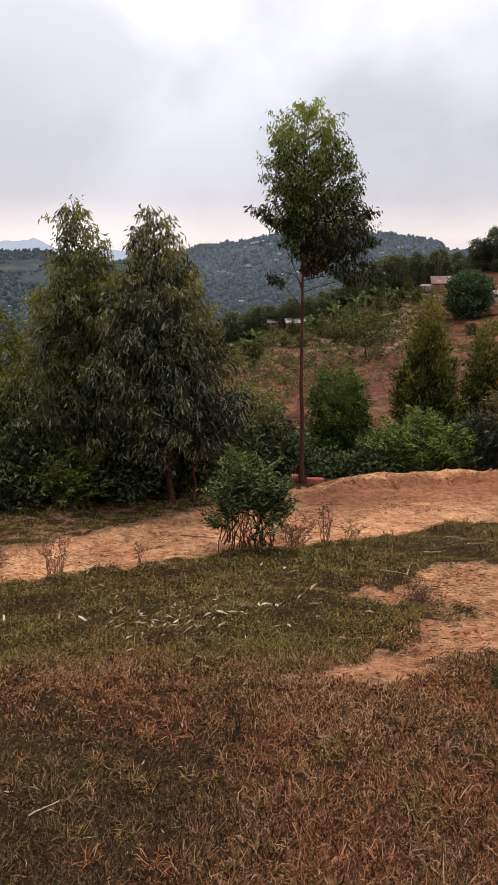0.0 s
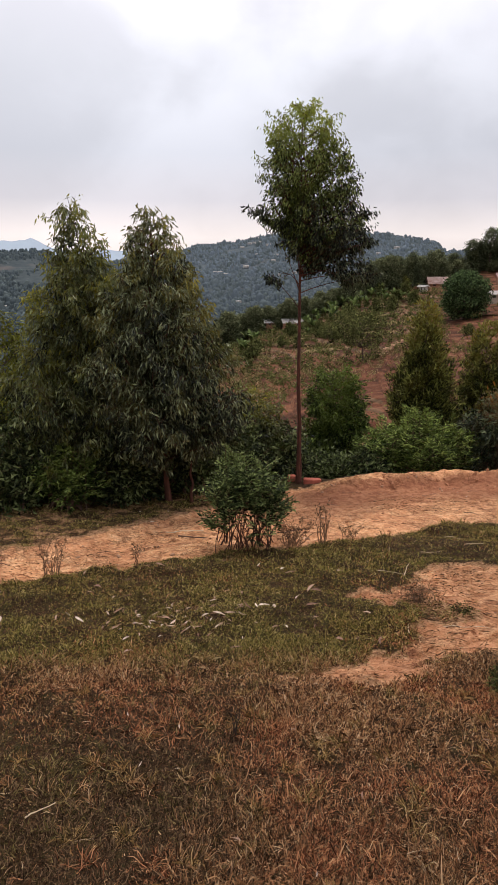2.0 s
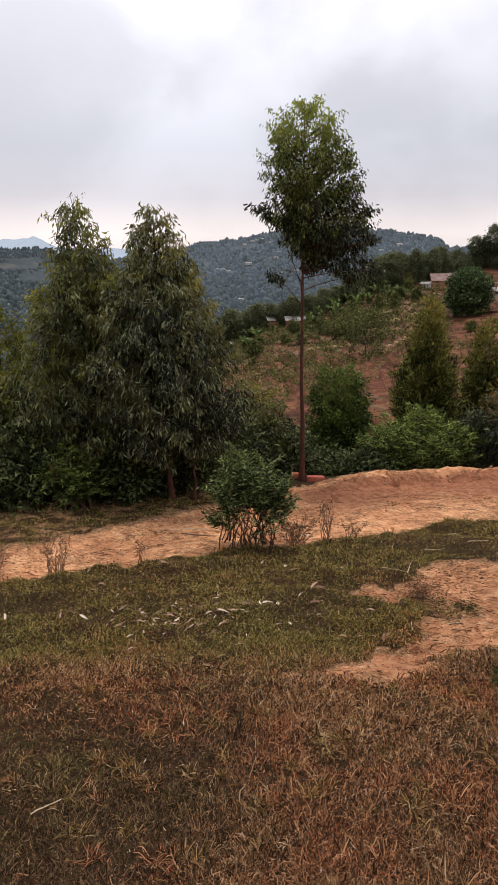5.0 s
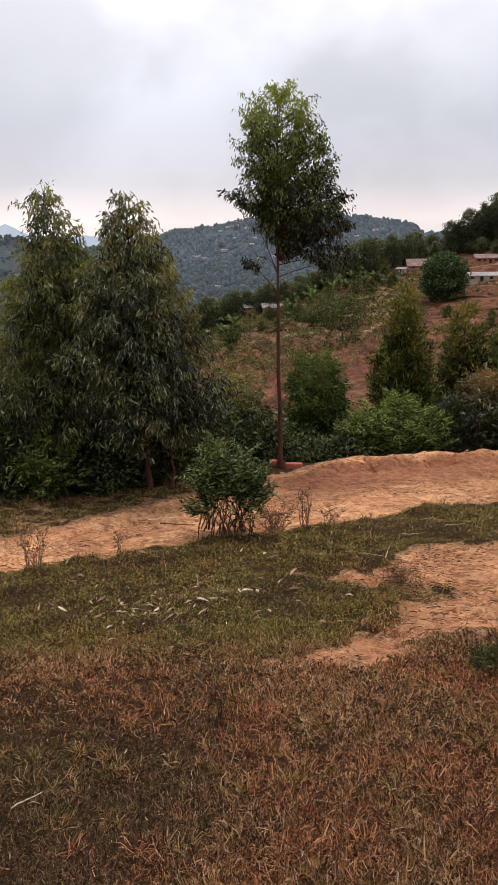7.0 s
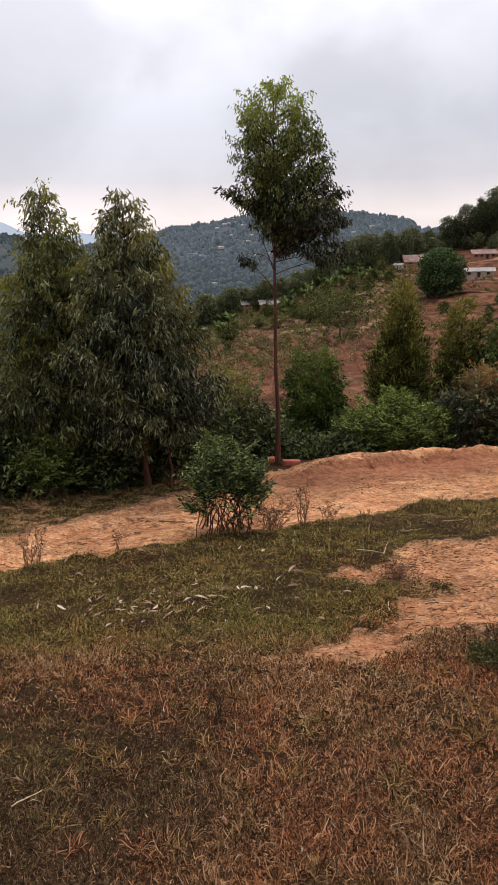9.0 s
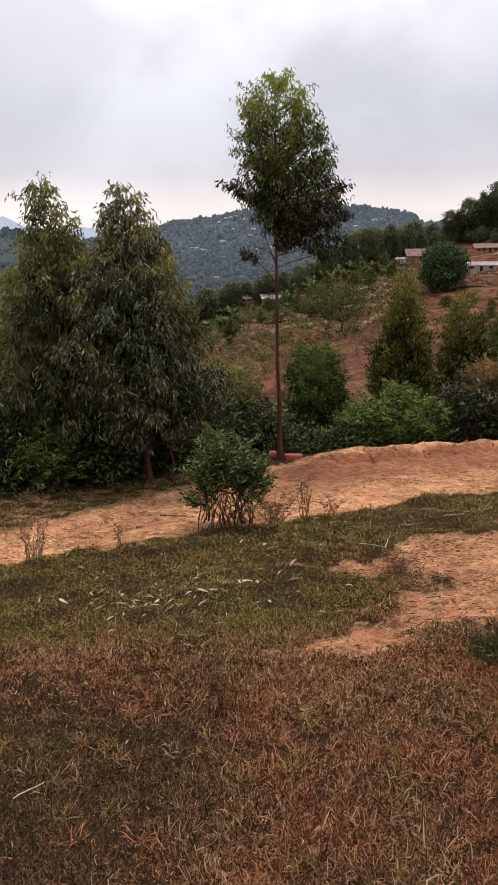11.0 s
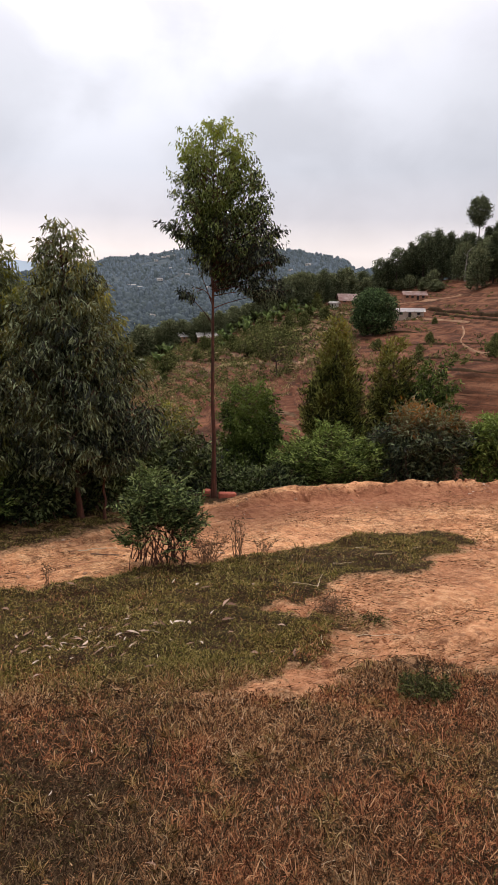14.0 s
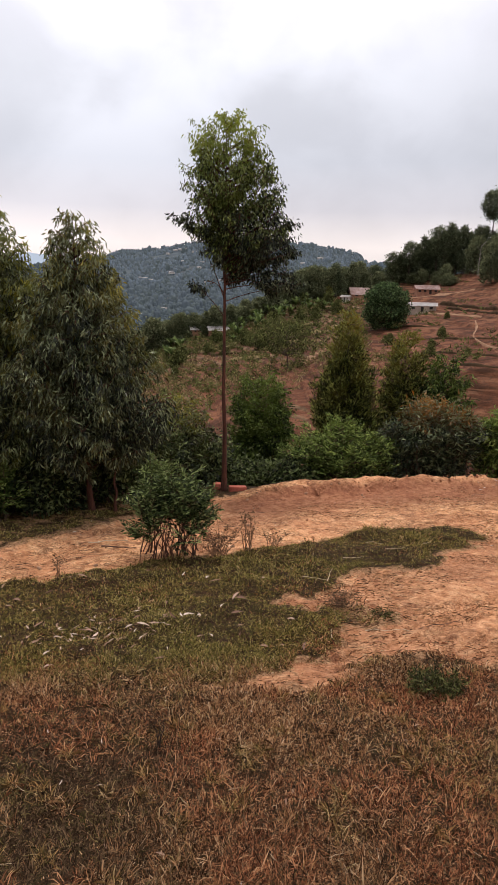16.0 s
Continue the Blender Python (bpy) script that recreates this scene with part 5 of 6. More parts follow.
house("mud-walled house with patchy rusty roof beside trees", sight(15.47, -0.26), -6, 7.4, 6.6, 0.95, 1.9, M_WALL_MUD, M_TIN_RUST, 3)
house("small whitewashed outbuilding beside a rusty-roofed house", sight(14.1, -0.62), -35, 1.8, 2.2, 1.3, 0.4, M_WALL_WHITE, M_TIN_WHITE, 1)
house("little mud house with flat pale iron roof among banana plants", sight(2.08, -3.75), 14, 3.4, 3.0, 0.9, 0.8, M_WALL_MUD, M_TIN_WHITE, 2, lift=1.0)
house("little mud hut with pale iron roof on a terrace", sight(3.8, -3.58), 6, 4.2, 3.4, 0.8, 0.85, M_WALL_MUD, M_TIN_WHITE, 2, lift=0.6)
house("half-ruined mud house without paint beside trees", sight(-0.96, -4.45), 8, 3.0, 3.0, 1.2, 0.3, M_WALL_MUD, M_TIN_RUST, 2, lift=0.5)
rng = np.random.RandomState(17)
FAR_HOMES = ((-2.3, -2.05), (-1.5, -2.3), (-1.0, -2.0), (-2.9, -1.7), (-1.8, -1.5), (-0.6, -1.6), (-3.2, -2.3), (0.64, 3.12), (0.9, 3.05), (0.3, 3.0), (1.15, 3.15), (-0.3, 2.73), (2.44, 2.15), (-2.5, 0.83), (-2.1, 0.75), (11.55, 1.47), (1.8, 2.9), (2.2, 1.7), (3.1, 1.8), (2.6, 0.6), (3.9, 0.7),
             (0.0, 1.2), (-1.6, 0.6), (11.6, 1.6), (12.3, 1.1), (11.0, 1.1), (12.9, 1.9), (10.5, 2.2), (-18.8, -1.8), (-18.0, -2.2), (5.6, 2.4), (0.9, 2.2), (11.9, 2.6), (10.2, 1.5))
for az, el in FAR_HOMES:
    spot = sight(az, el, 460, 2000)
    big = rng.uniform(0.45, 0.95) * math.hypot(spot[0], spot[1]) / 2000
    house("distant pale house with iron roof on a wooded hill", spot, rng.uniform(-40, 40), 16 * big, 9 * big, 3.6 * big, 1.8 * big,
          M_WALL_WHITE, M_TIN_WHITE, 2, lift=4.5 * big)["group"] = "distant houses"

# ---- trees and crops across the valley ----


def far_tree(seed, name, label, height, profile, crown_lo, limbs, twigs, per_twig, leaf, mats, trunk_r, twig_len, spread, droop=0.3, depth=1.0, offset=None):
    """A tree of the far slope, built round its own foot."""
    rng = np.random.RandomState(seed)
    root = thing(name, label, "tree", (0, 0, 0), "trees across the valley")
    trunk = Tubes()
    s = np.linspace(0, 1, 7)
    trunk.add(np.stack([0.02 * height * np.sin(s * 4 + seed), 0 * s, s * height * 0.94 - 0.4], -1), trunk_r * (1 - 0.85 * s), 7)
    pf, pr = zip(*profile)
    pts, ways = [], []
    for i in range(limbs):
        f = ((i + rng.uniform()) / limbs) ** 0.85
        R = np.interp(f, pf, pr)
        phi = i * 2.399963
        rho = R * math.sqrt(rng.uniform(0.15, 1.0))
        z = height * (crown_lo + f * (1 - crown_lo))
        off = np.interp(f, *offset) if offset else 0.0
        start = np.array([0, 0, max(height * crown_lo * 0.85, z - rho * 0.9)])
        end = np.array([rho * math.cos(phi) + off, rho * math.sin(phi) * depth, z])
        trunk.add(bend(start, end, 0.1 * rho, 3), trunk_r * 0.3 * np.linspace(1, 0.2, 3), 3)
        d = unit(rng.normal(size=(twigs, 3)))
        p = end + d * twig_len * rng.uniform(0.2, 1, (twigs, 1))
        q = p[:, None] + rng.normal(size=(twigs, per_twig, 3)) * spread
        pts.append(q.reshape(-1, 3))
        ways.append(unit(rng.normal(size=(twigs * per_twig, 3)) + np.array([0, 0, -droop])))
    P, Wy = np.concatenate(pts), np.concatenate(ways)
    yng = np.clip((P[:, 2] / height - 0.5) * 0.5 + rng.uniform(-0.2, 0.2, len(P)), 0, 1)
    part("trunk", trunk.mesh("trunk", mats[1]), root)
    part("crown", leaf_mesh(rng, "crown", P, Wy, leaf[0], leaf[1], mats[0], yng), root)
    return root


def stand(proto, place, scale, turn, sink=0.3):
    x, y, z = place
    ob = copy_thing(proto, pose(x, y, z - sink, 0, 0, turn))
    ob.scale = (scale, scale, scale)
    return ob


# the round dark tree below the houses
mango = far_tree(201, "broadleaf_tree", "round dark green broadleaf tree on red ploughed field", 9.6,
                 ((0, 2.6), (0.2, 4.3), (0.5, 4.9), (0.8, 3.9), (1.0, 1.4)), 0.10, 130, 8, 11, (0.52, 0.28), (M_MANGO, M_BARK_DARK), 0.35, 0.8, 0.35)
mx, my, mz = sight(17.3, -2.75)
mango.location = (mx, my, mz - 0.2)
mango.scale = (1, 1, math.hypot(mx, my) * 0.0602 / 9.4)
umbrella = far_tree(202, "acacia_tree", "feathery grey-green acacia with a wide layered crown on a terrace", 7.0,
                    ((0, 2.4), (0.4, 4.6), (0.75, 4.6), (1.0, 2.0)), 0.36, 46, 6, 8, (0.50, 0.17), (M_SCRUB, M_BARK_DARK), 0.16, 0.8, 0.30)
umbrella.location = (17.4, 104, gz(17.4, 104) - 0.2)
for az, el, k in ((8.3, -4.2, 0.75), (7.0, -4.9, 0.55)):
    stand(umbrella, sight(az, el), k, 40 * k)
flat_top = far_tree(208, "acacia_tree", "flat-topped acacia with rusty green leaves beside a footpath", 3.4,
                    ((0, 1.2), (0.4, 2.4), (0.75, 2.6), (1.0, 1.2)), 0.40, 40, 6, 9, (0.36, 0.16), (M_OLIVE, M_BARK_DARK), 0.12, 0.5, 0.25)
fx, fy, fz = sight(12.35, -0.45)
flat_top.location = (fx, fy, fz - 0.2)
flat_top.scale = (1.1, 1.1, math.hypot(fx, fy) * 0.0175 / 3.4)


def dead_tree(seed, az, foot, top, label):
    """A bare pale trunk with a few broken limbs."""
    rng = np.random.RandomState(seed)
    x, y, z = sight(az, foot)
    h = EYE_Z + math.hypot(x, y) * math.tan(radians(top)) - z
    root = thing("dead_tree", label, "tree", (x, y, z - 0.2), "dead trees across the valley")
    s = np.linspace(0, 1, 8)
    axis = np.stack([0.03 * h * np.sin(3 * s + seed), 0 * s, s * (h + 0.2)], -1)
    trunk = Tubes()
    trunk.add(axis, 0.17 * (1 - 0.75 * s), 7)
    part("trunk", trunk.mesh("trunk", M_DEADWOOD), root)
    for i in range(5):
        k = rng.randint(4, 8)
        a, reach = rng.uniform(0, 6.3), rng.uniform(0.08, 0.2) * h
        limb = Tubes()
        limb.add(bend(axis[k], axis[k] + np.array([reach * math.cos(a), reach * math.sin(a), 0.8 * reach]), 0.1 * reach, 4), np.linspace(0.07, 0.025, 4), 4)
        part("limb", limb.mesh("limb", M_DEADWOOD), root)


for i, (az, top) in enumerate(((14.75, 1.6), (15.0, 1.95), (15.3, 1.85), (15.65, 1.75), (16.05, 1.5))):
    dead_tree(220 + i, az, 0.35, top, "bare grey tree trunk behind a rusty-roofed house")
dead_tree(230, 24.15, 1.6, 3.8, "tall bare pale trunk in front of the hillside grove")
gum_a = far_tree(203, "eucalyptus_tree", "dark slender eucalyptus in the hillside grove", 15.0,
                 ((0, 1.5), (0.2, 2.1), (0.45, 1.8), (0.75, 1.0), (0.92, 0.45), (1.0, 0.1)), 0.20, 56, 5, 12, (0.72, 0.24), (M_FARLEAF, M_BARK_DARK), 0.22, 0.7, 0.4)
gum_b = far_tree(204, "eucalyptus_tree", "dark eucalyptus with an open rounded head in the hillside grove", 17.0,
                 ((0, 0.9), (0.3, 2.0), (0.6, 2.8), (0.85, 2.4), (1.0, 0.9)), 0.42, 46, 5, 12, (0.72, 0.26), (M_FARLEAF, M_BARK_DARK), 0.24, 0.8, 0.4)
gum_c = far_tree(205, "eucalyptus_tree", "bushy dark green tree in the hillside grove", 10.0,
                 ((0, 2.0), (0.3, 3.0), (0.6, 2.6), (0.9, 1.3), (1.0, 0.5)), 0.10, 48, 5, 11, (0.72, 0.28), (M_SHOULDER, M_BARK_DARK), 0.2, 0.8, 0.4)
lone = far_tree(206, "eucalyptus_tree", "tall lone eucalyptus with bare trunk above the grove", 20.0,
                ((0, 0.8), (0.3, 2.6), (0.6, 3.2), (0.85, 2.6), (1.0, 0.9)), 0.66, 50, 6, 11, (0.7, 0.26), (M_FARLEAF, M_BARK_DARK), 0.30, 0.8, 0.4)
lx, ly, lz = sight(24.8, 2.3, 60, 238)
lone.location = (lx, ly, lz - 0.3)
lone.scale = (1.05, 1.05, (EYE_Z + math.hypot(lx, ly) * math.tan(radians(7.75)) - lz) / 20.0)
# grove on the crest; top elevation, bearing, kind
GROVE = ((17.6, 3.3, 1), (18.2, 3.2, 0), (18.9, 4.1, 1), (19.5, 3.9, 0), (20.0, 4.45, 0), (20.5, 4.3, 0), (21.0, 5.2, 1), (21.5, 4.8, 0), (21.9, 5.4, 0), (22.4, 5.0, 0), (22.9, 5.2, 0),
         (23.4, 4.8, 0), (23.9, 5.2, 0), (24.4, 5.2, 0), (25.0, 4.9, 0), (25.6, 5.6, 0), (26.2, 5.9, 0), (26.9, 6.2, 1), (27.6, 6.4, 0), (28.3, 6.8, 0), (29.2, 7.2, 0))
first = {0: gum_a, 1: gum_b, 2: gum_c}
used = set()


def plant_far(kind, az, top_el, foot_el, r0=60, r1=238, widen=1.0):
    x, y, z = sight(az, foot_el, r0, r1)
    h = EYE_Z + math.hypot(x, y) * math.tan(radians(top_el)) - z
    proto = first[kind]
    tall = {0: 15.0, 1: 17.0, 2: 10.0}[kind]
    ob = copy_thing(proto, pose(x, y, z - 0.3, 0, 0, (az * 137) % 360)) if kind in used else proto
    if kind not in used:
        used.add(kind)
        ob.location = (x, y, z - 0.3)
    k = h / tall
    ob.scale = (max(k, 0.5) ** 0.6 * widen, max(k, 0.5) ** 0.6 * widen, k)


for az, el, kind in GROVE:
    base = float(np.interp(az, CREST_AZ, CREST_EL))
    plant_far(kind, az, el, base - 0.15, widen=1.1)
rng = np.random.RandomState(23)
for i in range(30):
    az = 17.0 + 14.5 * (i + rng.uniform(0, 1)) / 30
    roof_line = float(np.interp(az, [g[0] for g in GROVE], [g[1] for g in GROVE]))
    foot = float(np.interp(az, (17, 21, 23, 31), (1.2, 1.9, 1.7, 2.2))) - rng.uniform(0, 0.9) * (az < 21.5 or az > 24.6)
    plant_far(2 if i % 3 else 0, az, max(foot + 0.9, roof_line - rng.uniform(0.5, 2.2)), foot, widen=rng.uniform(0.9, 1.3))
for i in range(18):
    az = 17.4 + 5.0 * (i + rng.uniform(0, 1)) / 18
    foot = rng.uniform(0.75, 1.35)
    plant_far(2, az, foot + rng.uniform(0.7, 1.5), foot, widen=rng.uniform(0.8, 1.1))
# trees on the shoulder between the spur and the far hill
for i in range(34):
    az = 8.0 + 9.0 * (i + rng.uniform(0, 1)) / 34
    base = float(np.interp(az, CREST_AZ, CREST_EL))
    top = float(np.interp(az, (8, 10, 11.2, 13, 14.5, 15.4, 17), (0.8, 1.5, 2.0, 2.3, 2.5, 2.4, 2.1))) + rng.uniform(-0.9, 0.3)
    plant_far((2, 0, 2, 1)[i % 4], az, max(top, base + 0.8), base - rng.uniform(0.0, 0.5), widen=rng.uniform(0.8, 1.2))
for i in range(30):
    az = -3.5 + 11.8 * (i + rng.uniform(0, 1)) / 30
    base = float(np.interp(az, CREST_AZ, CREST_EL))
    top = float(np.interp(az, (-3.5, 0, 3, 6, 8), (-3.2, -2.0, -1.4, -0.6, 0.2))) + rng.uniform(-0.7, 0.4)
    plant_far(2, az, max(top, base + 0.5), base - rng.uniform(0.0, 0.4), widen=rng.uniform(0.8, 1.2))


def banana_mesh(rng):
    n = 9
    v, f = [], []
    for i in range(n):
        a = i * 2.4
        out = np.array([math.cos(a), math.sin(a), 0])
        side = np.array([-math.sin(a), math.cos(a), 0])
        lean = rng.uniform(0.4, 1.0)
        for k, (t, w) in enumerate(((0, 0.05), (0.35, 0.22), (0.7, 0.25), (1.0, 0.04))):
            c = out * (t * lean * 1.5) + np.array([0, 0, 0.9 + 1.9 * t - 1.2 * lean * t * t])
            v += [c - side * w, c + side * w]
            if k:
                m = len(v)
                f.append((m - 4, m - 3, m - 1, m - 2))
    f = np.array(f)
    return np.array(v), f


def make_bananas():
    rng = np.random.RandomState(29)
    v, f = banana_mesh(rng)
    me = mesh_of("leaves", v, f.ravel(), np.full(len(f), 4), M_BANANA, [("young", np.full(len(v), 0.1))], smooth=False)
    stem = Tubes()
    stem.add(np.array([[0, 0, -0.3], [0, 0, 0.5], [0, 0, 1.1]]), [0.14, 0.12, 0.07], 7)
    stem_me = stem.mesh("stem", M_OLIVE)
    for i in range(72):
        az = rng.uniform(-0.5, 13.5)
        if 1.4 < az < 4.6:
            az += 4.0
        crest = float(np.interp(az, CREST_AZ, CREST_EL))
        x, y, z = sight(az, crest - rng.uniform(0.05, 1.5))
        root = thing("banana_plant", "small green banana plant with arching leaves on a terrace", "banana plant", (x, y, z), "banana plants")
        root.rotation_euler = (0, 0, rng.uniform(0, 6))
        k = rng.uniform(0.8, 1.5)
        root.scale = (k, k, k)
        part("stem", stem_me, root)
        part("leaves", me, root)


make_bananas()


def scatter_clumps(name, label, seed, count, az0, az1, el_pick, r0, r1, size, mat, leaves=22, leaf=(0.5, 0.22), flat=0.7):
    """Low growth that nobody could count, as one mesh of leaf clumps on the land."""
    rng = np.random.RandomState(seed)
    az = rng.uniform(az0, az1, count)
    r = el_pick(rng, az, count)
    x, y = r * np.sin(np.radians(az)), r * np.cos(np.radians(az))
    keep = vnoise(x * 0.045, y * 0.09, 3, seed) + 0.08 * rng.normal(size=count) > -0.06
    x, y = x[keep], y[keep]
    count = len(x)
    z = ground_z(x, y)
    s = size * rng.lognormal(0, 0.5, count)
    c = np.stack([x, y, z], -1)
    q = c[:, None] + unit(rng.normal(size=(count, leaves, 3))) * (s[:, None] * rng.uniform(0.4, 1, (count, leaves)))[..., None] * np.array([1, 1, flat]) + np.array([0, 0, 1]) * (s * 0.5)[:, None, None]
    w = unit(rng.normal(size=(count * leaves, 3)) + np.array([0, 0, 0.4]))
    P = q.reshape(-1, 3)
    k = np.repeat(s / size, leaves)
    v = leaf_arrays(rng, P, w * k[:, None], leaf[0], leaf[1])
    n = len(P)
    me = mesh_of(name, v, np.arange(4 * n), np.full(n, 4), mat, [("young", np.repeat(np.repeat(rng.uniform(0, 0.6, count), leaves), 4))], smooth=False)
    tagged(new(name, me), label, "plants", kind="stuff")


scatter_clumps("field_scrub", "low green scrub and crops on the terraces", 301, 1700, -2, 16.0,
               lambda rng, az, n: 78 * (crest_r(az) / 78) ** rng.uniform(0, 1, n) ** 0.35, 85, 228, 0.55, M_SCRUB, 22, (0.36, 0.20))
scatter_clumps("field_scrub", "sparse dry scrub on red ploughed fields", 302, 600, 13, 31,
               lambda rng, az, n: 80 * (225 / 80) ** rng.uniform(0, 1, n), 80, 225, 0.50, M_SCRUB, 26, (0.28, 0.16), 0.5)

scatter_clumps("field_scrub", "straw-coloured dry grass and crop rows on the terraces", 305, 2600, -6, 17.5,
               lambda rng, az, n: 85 * (crest_r(az) / 85) ** rng.uniform(0, 1, n) ** 0.6, 95, 228, 0.40, M_STRAWSCRUB, 22, (0.30, 0.12), 0.5)


# ---- footpaths and terrace banks on the spur, each from bearing and elevation ----


def strip_places(line, step):
    """Places on the land along a line of bearings and elevations, evenly spaced."""
    az, el = np.array(line).T
    k = np.linspace(0, 1, len(az))
    fine = np.linspace(0, 1, 60)
    p = np.array([sight(a, e)[:2] for a, e in zip(np.interp(fine, k, az), np.interp(fine, k, el))])
    pad = np.concatenate([np.repeat(p[:1], 4, 0), p, np.repeat(p[-1:], 4, 0)])
    p = np.stack([np.convolve(pad[:, c], np.full(9, 1 / 9), "valid") for c in range(2)], -1)
    run = np.concatenate([[0], np.cumsum(np.hypot(*np.diff(p, axis=0).T))])
    at = np.linspace(0, run[-1], max(8, int(run[-1] / step)))
    return np.stack([np.interp(at, run, p[:, c]) for c in range(2)], -1), at


def footpath(line, width, label):
    p, at = strip_places(line, 0.5)
    way = unit(np.gradient(p, axis=0))
    side = np.stack([-way[:, 1], way[:, 0]], -1)
    w = width * (1 + 0.9 * vnoise(at * 0.35, at * 0.1, 3, 51))
    rows = []
    for f in (-0.5, -0.2, 0.2, 0.5):
        q = p + side * (w * f)[:, None]
        rows.append(np.concatenate([q, (ground_z(q[:, 0], q[:, 1]) + (0.14 if abs(f) < 0.4 else 0.02))[:, None]], 1))
    v = np.stack(rows, 1).reshape(-1, 3)
    i, j = np.meshgrid(np.arange(len(p) - 1), np.arange(3), indexing="ij")
    k = i * 4 + j
    f = np.stack([k, k + 1, k + 5, k + 4], -1).reshape(-1, 4)
    tagged(new("path", mesh_of("path", v, f.ravel(), np.full(len(f), 4), M_PATH)), label, "path", kind="structure")


def terrace_bank(line, height, label, mat=M_TERRACE):
    """A low earth bank with a ragged, crumbling top."""
    p, at = strip_places(line, 0.4)
    back = unit(p) * 1.0
    z = ground_z(p[:, 0], p[:, 1])
    h = height * np.clip(1 + 0.8 * vnoise(at * 0.25, at * 0.1, 3, 53), 0.2, 2.0) * np.minimum(1, np.minimum(at, at[-1] - at) / 4 + 0.1)
    lean = 0.35 * vnoise(at * 0.8, at * 0.3, 2, 54)
    rows = [np.concatenate([p - back * 0.25, (z - 0.4)[:, None]], 1), np.concatenate([p + back * lean[:, None], (z + 0.55 * h)[:, None]], 1),
            np.concatenate([p + back * (0.25 + lean[:, None]), (z + h)[:, None]], 1), np.concatenate([p + back * 1.6, (z - 0.2)[:, None]], 1)]
    v = np.stack(rows, 1).reshape(-1, 3)
    i, j = np.meshgrid(np.arange(len(p) - 1), np.arange(3), indexing="ij")
    k = i * 4 + j
    f = np.stack([k, k + 4, k + 5, k + 1], -1).reshape(-1, 4)
    tagged(new("terrace", mesh_of("terrace", v, f.ravel(), np.full(len(f), 4), mat)), label, "terrace bank", kind="structure")


footpath(((10.8, -5.83), (11.7, -5.02), (12.4, -4.60), (13.1, -4.27)), 0.75, "pale trodden footpath climbing a ploughed field")
footpath(((12.4, -1.26), (13.6, -0.50), (14.0, -0.35)), 0.5, "pale trodden footpath climbing to a house")
footpath(((24.2, -1.76), (24.4, -2.36), (24.1, -2.99), (24.5, -3.34), (25.4, -3.80), (26.5, -3.91)), 0.27, "pale winding footpath over red fields")
footpath(((18.84, -0.27), (20.6, 0.0), (22.3, 0.22), (24.1, 0.58)), 0.9, "pale earth road below the hillside grove")
footpath(((18.8, -1.33), (22.0, -1.36), (24.8, -1.51)), 0.4, "pale trodden strip below the whitewashed house")
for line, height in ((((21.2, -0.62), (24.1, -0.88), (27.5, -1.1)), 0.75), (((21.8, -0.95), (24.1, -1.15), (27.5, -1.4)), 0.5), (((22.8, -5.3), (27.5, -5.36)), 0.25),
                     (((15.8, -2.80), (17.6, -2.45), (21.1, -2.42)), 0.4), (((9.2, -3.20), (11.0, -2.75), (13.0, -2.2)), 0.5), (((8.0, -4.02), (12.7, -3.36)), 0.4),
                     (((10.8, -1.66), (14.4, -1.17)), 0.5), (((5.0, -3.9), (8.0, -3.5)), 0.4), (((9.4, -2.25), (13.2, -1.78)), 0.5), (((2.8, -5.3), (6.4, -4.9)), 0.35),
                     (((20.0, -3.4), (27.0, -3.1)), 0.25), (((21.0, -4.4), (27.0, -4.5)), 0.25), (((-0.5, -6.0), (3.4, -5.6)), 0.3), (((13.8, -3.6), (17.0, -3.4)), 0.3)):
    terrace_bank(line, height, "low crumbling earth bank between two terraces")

for line, height in ((((3.2, -4.55), (6.2, -4.15), (8.6, -3.7)), 0.4), (((6.0, -3.3), (8.2, -2.8), (9.6, -2.3)), 0.4), (((9.8, -2.0), (12.4, -1.4)), 0.4), (((8.8, -2.95), (12.6, -2.45)), 0.4),
                     (((7.6, -4.45), (10.0, -4.0), (12.9, -3.75)), 0.35), (((1.8, -5.0), (4.8, -4.6)), 0.35), (((12.6, -2.9), (15.2, -2.2)), 0.4), (((4.4, -5.6), (8.2, -5.2)), 0.3),
                     (((-1.5, -5.5), (1.6, -5.2)), 0.3), (((11.6, -0.95), (13.4, -0.7)), 0.35), (((9.6, -3.45), (13.4, -2.95)), 0.35), (((5.4, -2.75), (7.4, -2.3)), 0.35)):
    terrace_bank(line, 1.1 * height, "low terrace edge grown with dry yellowish grass", M_TERRACE_DRY)

# bushes dotted over the terraces
rng = np.random.RandomState(37)
dot = far_tree(207, "bush", "dark green bush on a terrace across the valley", 2.6, ((0, 0.9), (0.3, 1.25), (0.7, 1.0), (1.0, 0.35)), 0.08, 26, 4, 7,
               (0.40, 0.22), (M_SCRUB, M_BARK_DARK), 0.06, 0.35, 0.18)
dot["category"] = "bush"
dot["group"] = "bushes across the valley"
dot.location = sight(8.9, -4.6)
for i in range(64):
    az = rng.uniform(-3, 16.5)
    if -1.6 < az < -0.4 or 1.2 < az < 2.6 or 13.4 < az < 16.3:
        continue
    crest = float(np.interp(az, CREST_AZ, CREST_EL))
    k = rng.uniform(0.5, 1.25)
    stand(dot, sight(az, crest - rng.uniform(0.1, 1.0) ** 1.5 * 3.2), k, rng.uniform(0, 360), 0.1)
for i in range(14):
    stand(dot, sight(rng.uniform(17, 28), rng.uniform(-5.5, -1.5)), rng.uniform(0.3, 0.7), rng.uniform(0, 360), 0.1)


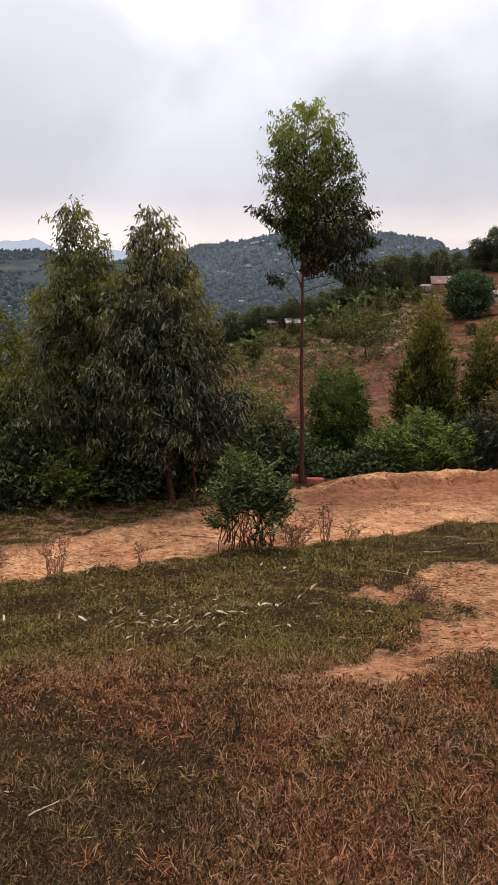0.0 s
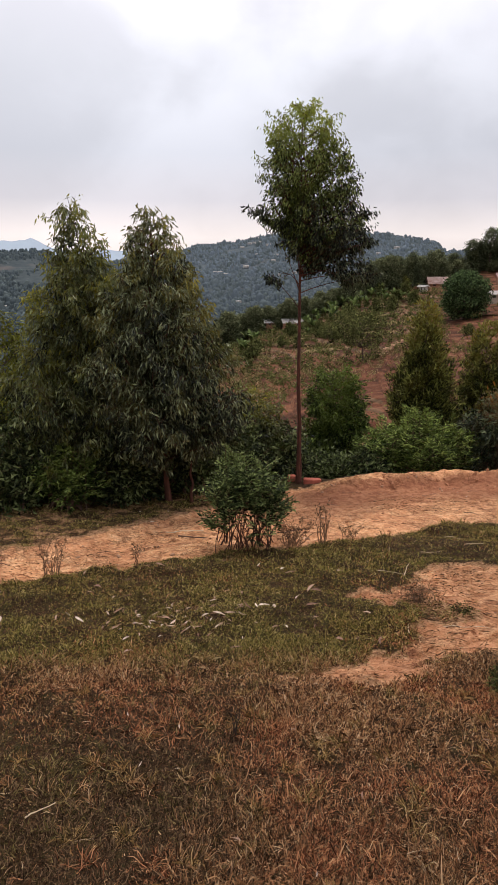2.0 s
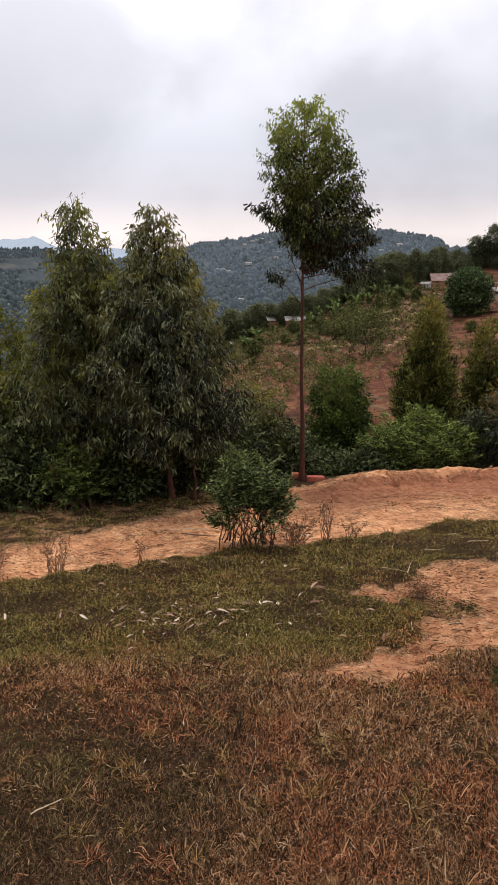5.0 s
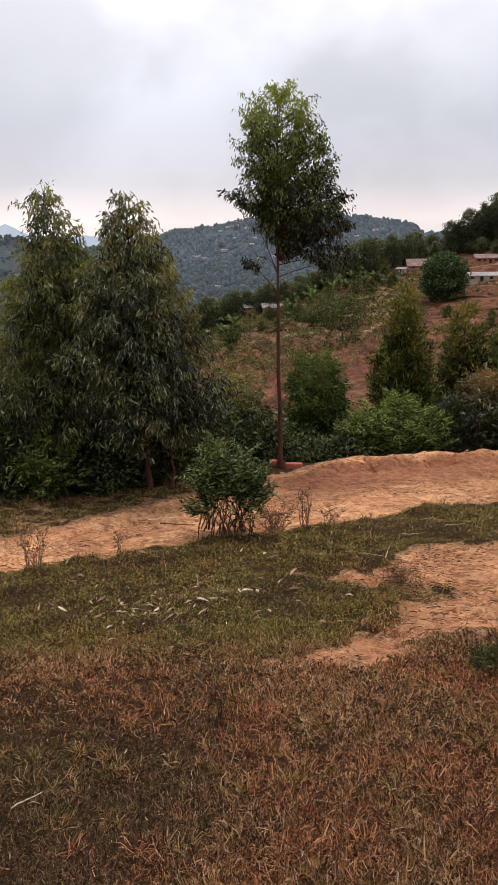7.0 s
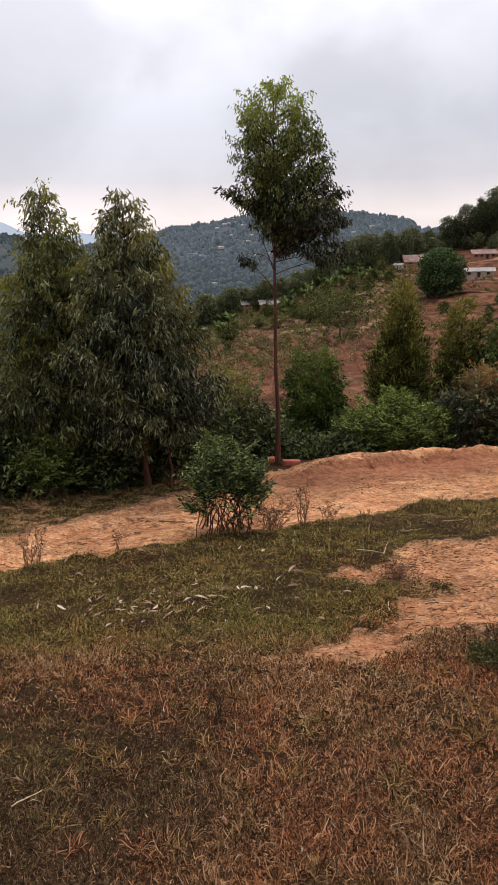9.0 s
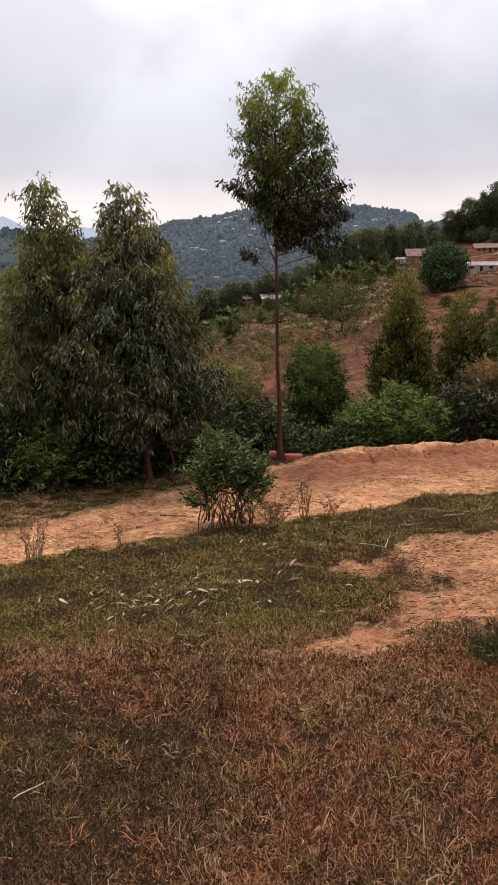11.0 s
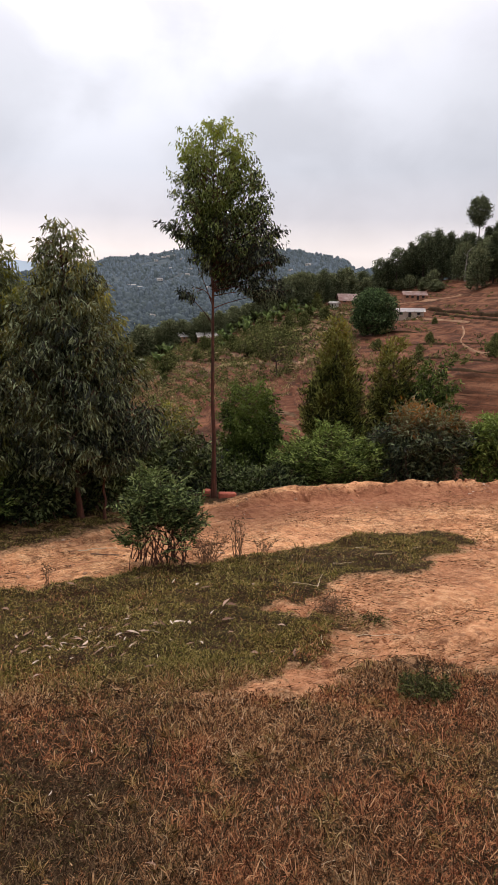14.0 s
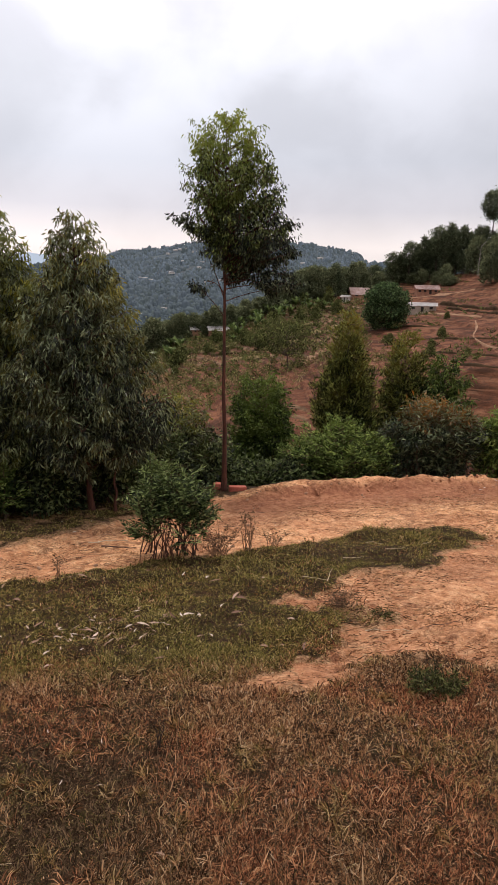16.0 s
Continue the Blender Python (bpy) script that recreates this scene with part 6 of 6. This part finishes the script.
def scatter_domes(name, label, seed, count, az0, az1, r0, r1, size, mat, lean=0.6, patch=0.006, gaps=-0.34, tall_by=1.0):
    """Tree crowns of far woods as small uneven domes in one mesh."""
    rng = np.random.RandomState(seed)
    az = rng.uniform(az0, az1, count)
    r = r0 * (r1 / r0) ** rng.uniform(0, 1, count) ** lean
    x, y = r * np.sin(np.radians(az)), r * np.cos(np.radians(az))
    keep = vnoise(x * patch, y * patch * 0.6, 3, seed) + rng.normal(size=count) * 0.07 + 0.6 * (r > 1860) + 0.3 * (r < 1350) > gaps
    x, y = x[keep], y[keep]
    m = len(x)
    s = size * rng.lognormal(0, 0.35, m)
    tall = s * rng.uniform(0.7, 1.5, m) * tall_by
    th = np.linspace(0, 2 * math.pi, 6)[:-1]
    z = ground_z(x, y)
    rings = []
    for h, w in ((-0.2, 1.0), (0.7, 0.75)):
        wob = rng.uniform(0.7, 1.25, (m, 5)) * w * s[:, None]
        rings.append(np.stack([x[:, None] + wob * np.cos(th), y[:, None] + wob * np.sin(th), (z + h * tall)[:, None] + 0 * wob], -1))
    top = np.stack([x, y, z + tall], -1)[:, None]
    v = np.concatenate(rings + [top], 1)
    k = np.arange(m)[:, None] * 11
    quads = np.stack([np.concatenate([k + i, k + (i + 1) % 5, k + 5 + (i + 1) % 5, k + 5 + i], 1) for i in range(5)], 1).reshape(-1, 4)
    tris = np.stack([np.concatenate([k + 5 + i, k + 5 + (i + 1) % 5, k + 10], 1) for i in range(5)], 1).reshape(-1, 3)
    # 'young' grows with distance here and paints haze onto the crowns
    me = mesh_of(name, v.reshape(-1, 3), np.concatenate([quads.ravel(), tris.ravel()]), np.concatenate([np.full(len(quads), 4), np.full(len(tris), 3)]), mat,
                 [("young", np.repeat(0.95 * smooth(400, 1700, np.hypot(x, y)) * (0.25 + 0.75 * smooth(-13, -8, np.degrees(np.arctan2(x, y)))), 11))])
    tagged(new(name, me), label, "woods", kind="stuff")


scatter_domes("far_woods", "woods covering the far hills, with bluish haze in their colour", 303, 30000, -23, 23, 700, 2080, 2.6, M_HAZELEAF, 0.8, 0.010, -0.20, 1.5)
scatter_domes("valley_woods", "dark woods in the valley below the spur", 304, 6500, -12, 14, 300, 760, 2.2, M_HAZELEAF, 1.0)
